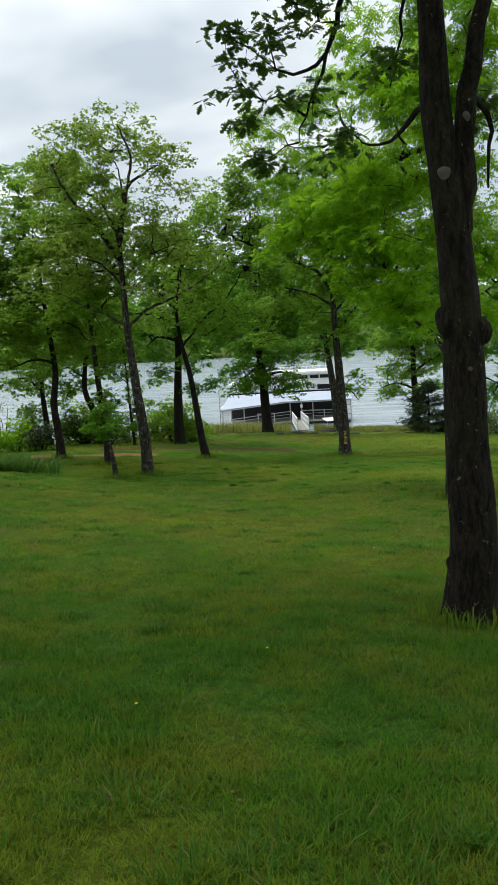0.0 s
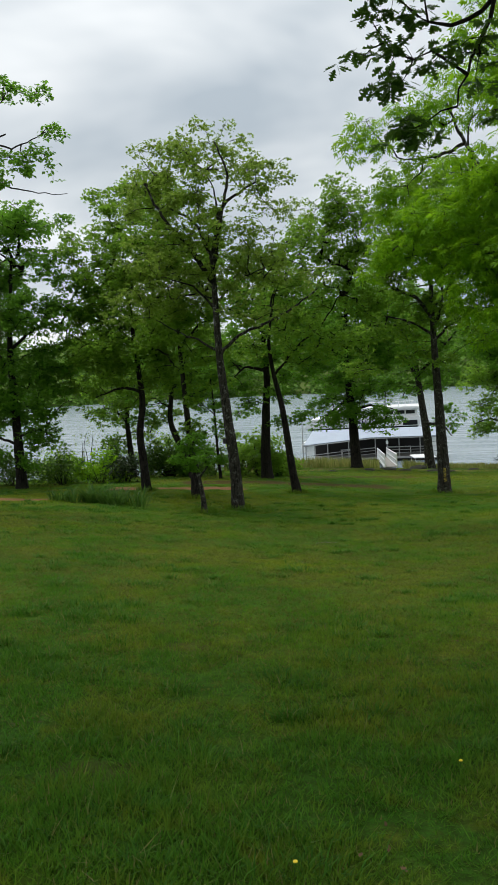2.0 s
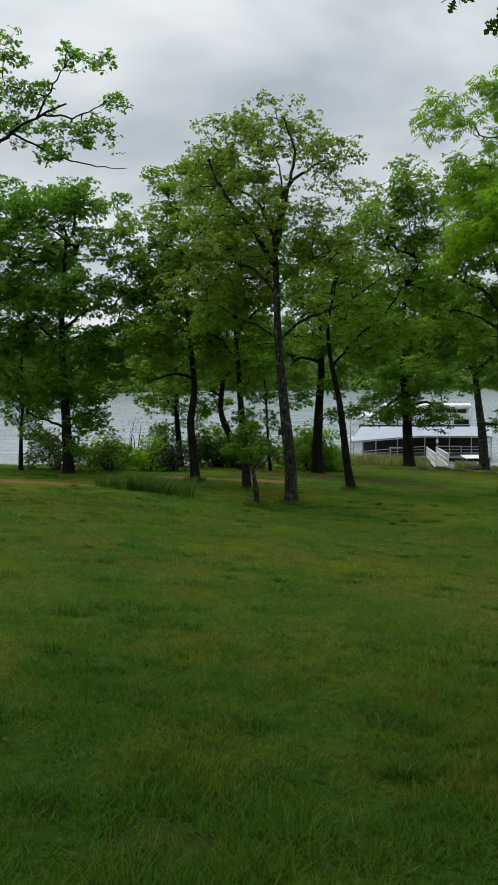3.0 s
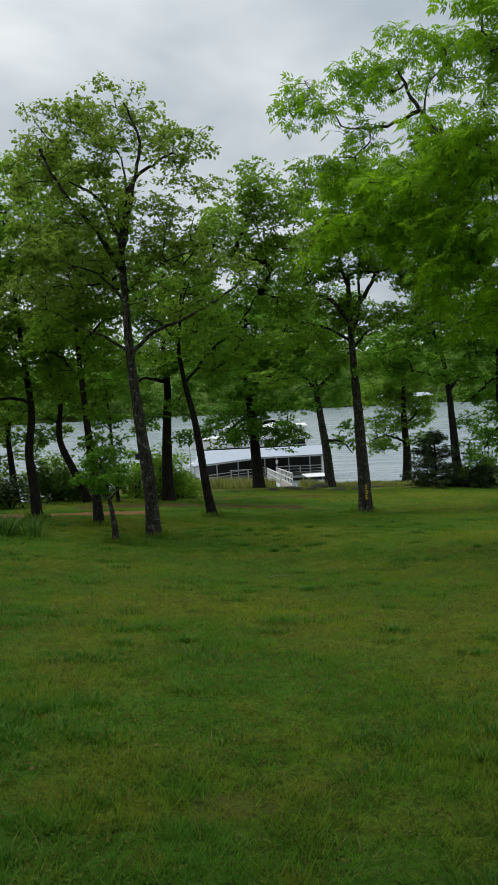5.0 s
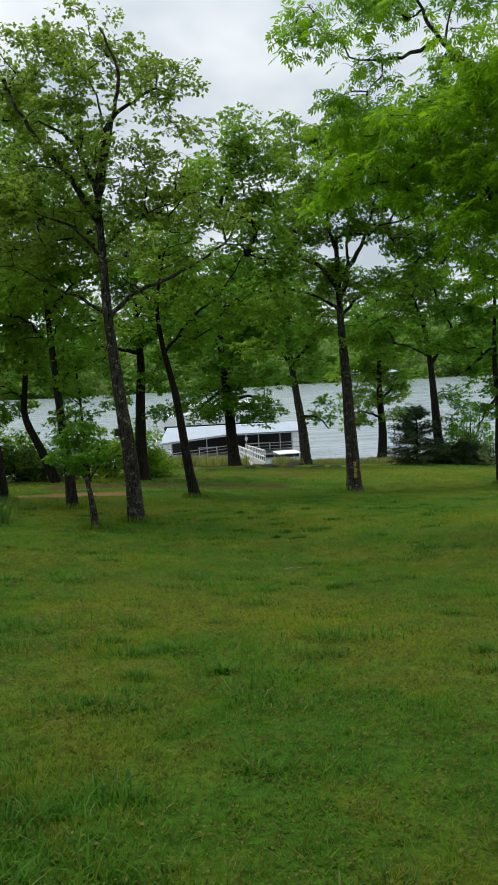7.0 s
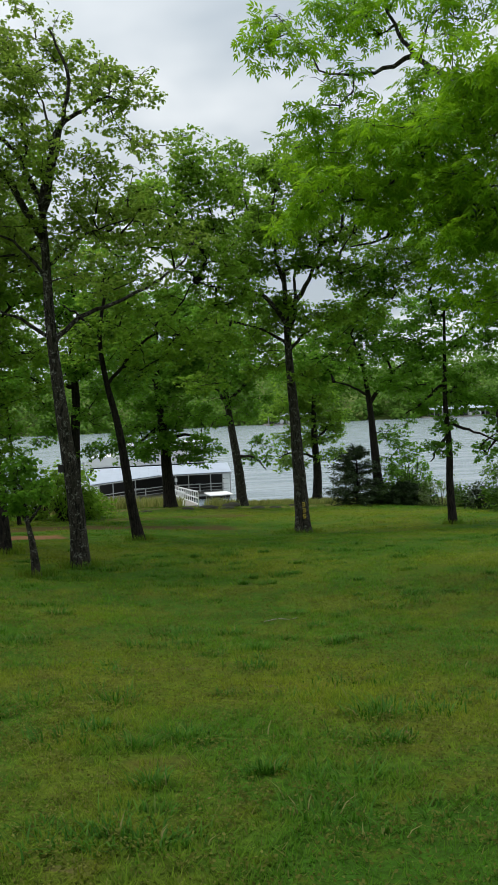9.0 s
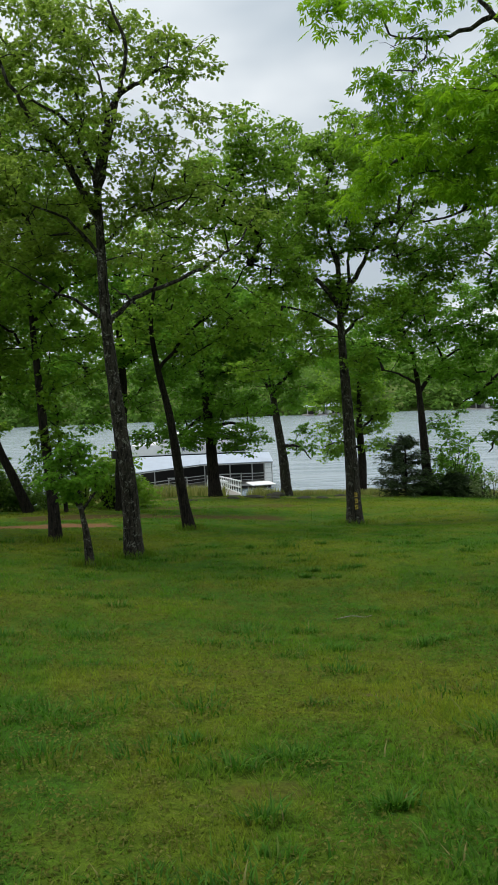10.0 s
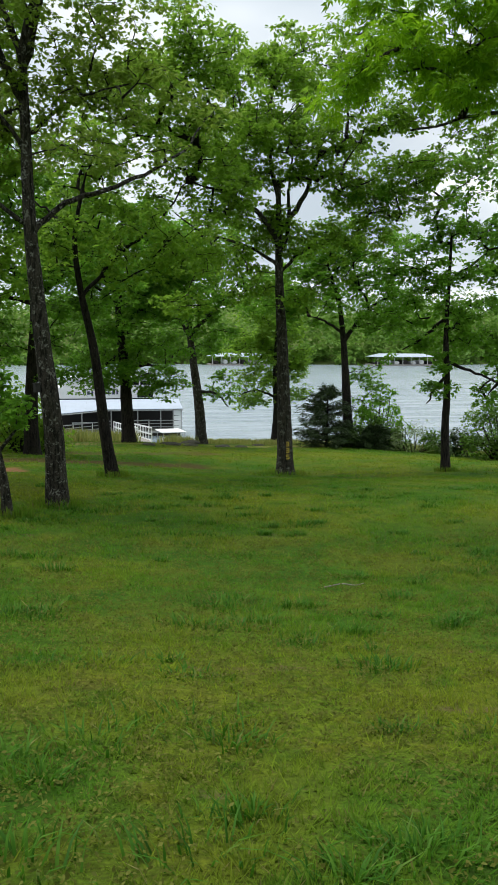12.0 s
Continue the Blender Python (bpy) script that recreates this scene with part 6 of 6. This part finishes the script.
part("deck", bm, grey_boards, pont)
for sx, sy in ((-0.8, -1.2), (0.3, -1.1)):
    bm = bmesh.new()
    box(bm, sx - 0.25, sx + 0.25, sy - 0.25, sy + 0.25, 0.28, 0.75, 0.06)
    box(bm, sx - 0.25, sx + 0.25, sy + 0.18, sy + 0.28, 0.7, 1.15, 0.04)
    part("seat", bm, white_paint, pont)

# ---------------------------------------------------------------- boat docks on the far shore
def far_dock(x, y, w, label, roofing=roof_metal):
    ob = tagged(empty("far_dock", (x, y, WATER_Z)), label, "boat dock")
    bm = bmesh.new()
    vs = [bm.verts.new(p) for p in ((-w / 2, -7, 3.4), (w / 2, -7, 3.4), (w / 2, 7, 3.4), (-w / 2, 7, 3.4), (-w / 2 + 3, 0, 4.7), (w / 2 - 3, 0, 4.7))]
    for f in ((0, 1, 5, 4), (1, 2, 5), (2, 3, 4, 5), (3, 0, 4), (3, 2, 1, 0)):
        bm.faces.new([vs[k] for k in f])
    part("roof", bm, roofing, ob)
    n = int(w / 3.2)
    for k in range(n + 1):
        bm = bmesh.new()
        px = -w / 2 + 0.4 + (w - 0.8) * k / n
        bar(bm, (px, -6.7, 0.2), (px, -6.7, 3.4), 0.16, 6)
        part("post", bm, galv, ob)
    bm = bmesh.new()
    box(bm, -w / 2, w / 2, -7, 7, -0.3, 0.5)
    part("deck", bm, grey_boards, ob)
    for k in range(n):
        bm = bmesh.new()
        px = -w / 2 + 0.4 + (w - 0.8) * (k + 0.5) / n
        box(bm, px - 0.9, px + 0.9, -5.5, 2.5, 0.5, 1.7 + 0.4 * (k % 2), 0.3)
        part("moored_boat", bm, white_paint if k % 3 else dark_and_shade, ob)
    return ob


far_dock(122.0, 312.0, 25, "white-roofed boat dock on the far shore")
far_dock(56.0, 318.0, 22, "long pale boat dock under the far trees")

# ---------------------------------------------------------------- details on the trees
def on_trunk(spec, z, side):
    """A place on a trunk's skin at height z above its foot, at an angle (0: towards -y), and the angle's outward way."""
    tp = np.array(spec["trunk"])
    c = np.array([np.interp(z, tp[:, 2], tp[:, k]) for k in (0, 1)])
    u = np.interp(z, tp[:, 2], np.linspace(0, 1, len(tp)))
    r0, r1 = spec["radii"]
    r = r0 + (r1 * 0.6 - r0) * u ** 0.9
    w = Vector((math.sin(side), -math.cos(side), 0))
    return Vector((c[0], c[1], z)) + w * r, w


# yellow painted figures, one under another, too worn to read
for k in range(3):
    z = 0.98 - k * 0.2
    for q, (x0, x1, zz, hh) in enumerate(((-0.05, 0.05, 0.06, 0.025), (-0.04, 0.05, 0.0, 0.025), (-0.05, 0.05, -0.06, 0.025), ((0.03, 0.055, 0.03, 0.05) if k < 2 else (-0.055, -0.03, 0.03, 0.05)), (0.03, 0.055, -0.03, 0.05))):
        p, w = on_trunk(TREE_C, z, 0.12)
        bm = bmesh.new()
        box(bm, x0, x1, -0.012, 0.012, zz - hh / 2, zz + hh / 2, 0.004)
        ob = part("painted_stroke", bm, yellow_paint, numbered, "worn yellow paint stroke")
        ob.matrix_local = Matrix.Translation(p + w * 0.012) @ pose(0, 0, 0, 0, 0, 7)

# a nest box on the slender oak
p, w = on_trunk(TREE_A, 2.05, -1.1)
nest = tagged(empty("nest_box", (TREE_A["at"][0] + p.x + w.x * 0.05, TREE_A["at"][1] + p.y + w.y * 0.05, gz(*TREE_A["at"]) + p.z), -60), "small dark wooden nest box fixed to an oak trunk", "nest box")
bm = bmesh.new()
box(bm, -0.045, 0.045, -0.045, 0.045, -0.08, 0.06, 0.006)
part("body", bm, dark_and_shade, nest)
bm = bmesh.new()
box(bm, -0.055, 0.055, -0.065, 0.05, 0.062, 0.074, 0.004)
part("lid", bm, dark_and_shade, nest)

# healed branch scars and a stub on the near oak
for z, side, r in ((3.95, -0.3, 0.055), (4.55, 0.45, 0.05), (2.3, 0.1, 0.022)):
    p, w = on_trunk(TREE_Q, z, side)
    if z > 4.2:
        p = Vector(TREE_Q["limbs"][0][1][2]) + Vector((0.0, -0.1, 0.1))
    bm = bmesh.new()
    bmesh.ops.create_icosphere(bm, subdivisions=3, radius=r)
    for v in bm.verts:
        d = v.co.length
        v.co *= 1 + 0.18 * noise.noise(v.co * 22) + 0.12 * math.sin(v.co.z * 60)
        v.co.y *= 0.5
    ob = part("branch_scar", bm, knot_mat, big_oak, "grey healed branch scar")
    ob.matrix_local = Matrix.Translation(p - w * 0.01) @ pose(0, 0, 0, 0, 0, math.degrees(side))

# burls on the near oak, one to each side
for z, side, r in ((2.72, -1.35, 0.10), (2.62, 1.4, 0.10), (0.55, -1.2, 0.06)):
    p, w = on_trunk(TREE_Q, z, side)
    bm = bmesh.new()
    bmesh.ops.create_icosphere(bm, subdivisions=4, radius=r)
    for v in bm.verts:
        v.co *= 1 + 0.3 * noise.noise(v.co * 9 + Vector((z, 0, 0))) + 0.12 * noise.noise(v.co * 30)
        v.co.z *= 1.35
    ob = part("burl", bm, bark_near, big_oak, "knobbly burl of dark bark")
    ob.matrix_local = Matrix.Translation(p - w * r * 0.45)

# ---------------------------------------------------------------- on the lawn: stick, dandelions, dry leaves
stick_pts = smooth_line([(0, 0, 0), (0.2, 0.04, 0.015), (0.34, 0.01, 0.0), (0.45, 0.05, 0.005)], 0.06)
V, F = [], []
tube(V, F, stick_pts, np.linspace(0.008, 0.004, len(stick_pts)), 6, 0.1)
stick = put("stick", mesh_from("stick", V[0], F[0].ravel(), np.full(len(F[0]), 4), True), grey_boards)
stick.matrix_world = pose(0.05, 14.25, gz(0.3, 14.25) + 0.015)
tagged(stick, "pale bare fallen branch lying in the grass", "stick")
for dx, dy in ((2.05, 1.6), (1.3, 0.4), (3.2, 6.3)):
    root = tagged(empty("dandelion", (dx, dy, gz(dx, dy))), "yellow dandelion flower in the lawn", "flower", group="dandelions in the lawn")
    bm = bmesh.new()
    bar(bm, (0, 0, 0), (0.01, 0, 0.08), 0.002, 5)
    part("stalk", bm, leaf_lily, root)
    bm = bmesh.new()
    bmesh.ops.create_icosphere(bm, subdivisions=2, radius=0.011, matrix=Matrix.Translation((0.01, 0, 0.085)) @ Matrix.Diagonal((1, 1, 0.5, 1)))
    part("blossom", bm, dandelion, root)
n = 260
ly = rng.uniform(-1, 14, n)
lx = 1.7 - 0.13 * (ly + 1) + rng.uniform(-1, 1, n) * (1.9 + 0.39 * (ly + 1))
keep = patchy(lx, ly) < 0.5
lx, ly = lx[keep], ly[keep]
lit = leaves("dry_leaves", np.stack([lx, ly, land_z(lx, ly) + 0.015], -1), 0.04, "oak", 0.5)
tagged(put("dry_leaves", lit, litter_mat), "scattered dry brown oak leaves in the grass", "leaf litter", kind="stuff")

# ---------------------------------------------------------------- grass, nearest last
lawn("grass_near", 900000, -4.0, 15.0, 0.026, 0.068, 0.0100, 1, "uneven unmown lawn grass, green and yellowish", 0.85)
lawn("grass_mid", 340000, 14.0, 28.0, 0.03, 0.075, 0.017, 1, "lawn grass with yellowish patches", 0.9, 12, 0.06)
lawn("grass_far", 110000, 27.0, 45.0, 0.04, 0.11, 0.03, 1, "lawn grass towards the bank", 0.8, 10, 0.1)
weeds()


def tufts(n=900):
    """Taller dark green tufts that stand out of the lawn."""
    at, hh, ww, ll, aa = [], [], [], [], []
    y = -2.2 + 26.0 * rng.uniform(0, 1, n) ** 1.25
    x = 1.7 - 0.13 * (y + 1) + rng.uniform(-1, 1, n) * (2.0 + 0.40 * (y + 2))
    for tx, ty in zip(x, y):
        if patchy(np.array([tx]), np.array([ty]))[0] < 0.42 or worn(np.array([tx]), np.array([ty]))[0] > 0:
            continue
        k = int(rng.uniform(40, 110))
        r = rng.uniform(0.08, 0.3)
        d = rng.normal(0, r * 0.5, (k, 2)) * np.array([1.3, 0.8])
        h0 = rng.uniform(0.045, 0.095)
        at.append(np.column_stack([tx + d[:, 0], ty + d[:, 1]]))
        hh.append(h0 * rng.uniform(0.5, 1.25, k))
        ww.append(np.full(k, 0.007 + 0.0004 * max(0, ty)) * rng.uniform(0.8, 1.3, k))
        ll.append(np.abs(rng.normal(0.95, 0.45, k)))
        aa.append(np.arctan2(d[:, 1], d[:, 0]) + rng.normal(0, 0.9, k))
    at = np.vstack(at)
    P = np.column_stack([at, land_z(at[:, 0], at[:, 1]) - 0.008])
    me = blade_mesh("grass_tufts", P, np.concatenate(hh), np.concatenate(ww), np.concatenate(ll), np.concatenate(aa))
    return tagged(put("grass_tufts", me, tuft_mat), "dark green tufts of taller grass in the lawn", "grass", kind="stuff")


tufts(1100)


def bank_grass():
    n = 44000
    x = rng.uniform(-9, 18, n)
    y = shore_y(x) - rng.uniform(-0.5, 13, n) ** 1.0
    keep = (y > 43) & ~((np.abs(x - 1.5) < 0.9) & (y > 50)) & (rng.uniform(0, 1, n) < 1.6 * patchy(x * 0.9, y * 0.7) ** 2)
    x, y = x[keep], y[keep]
    n = len(x)
    h = rng.uniform(0.15, 0.55, n) * np.interp(x, (2, 5), (1.5, 0.65))
    me = blade_mesh("bank_grass", np.stack([x, y, land_z(x, y) - 0.02], -1), h, rng.uniform(0.03, 0.06, n), np.abs(rng.normal(0.4, 0.3, n)), rng.uniform(0, 6.283, n))
    return tagged(put("bank_grass", me, bank_mat), "tall seeding grass and weeds along the bank", "grass", kind="stuff")


bank_grass()


def foot_tufts():
    """Longer grass left uncut round the tree feet."""
    at = []
    for spec, r in ((TREE_A, 0.35), (TREE_B, 0.3), (TREE_C, 0.6), (TREE_I, 0.3), (TREE_H, 0.35), (TREE_Q, 0.42), (TREE_S, 0.32), (TREE_G, 0.3), (TREE_P, 0.3)):
        k = 420
        a, q = rng.uniform(0, 6.283, k), r * rng.uniform(0.55, 1.35, k)
        at.append(np.stack([spec["at"][0] + np.cos(a) * q, spec["at"][1] + np.sin(a) * q], -1))
    at = np.vstack(at)
    n = len(at)
    P = np.column_stack([at, land_z(at[:, 0], at[:, 1]) - 0.01])
    me = blade_mesh("foot_grass", P, rng.uniform(0.08, 0.22, n), rng.uniform(0.008, 0.016, n), np.abs(rng.normal(0.4, 0.3, n)), rng.uniform(0, 6.283, n))
    return tagged(put("foot_grass", me, blade_mat), "longer grass round the feet of the trees", "grass", kind="stuff")


foot_tufts()
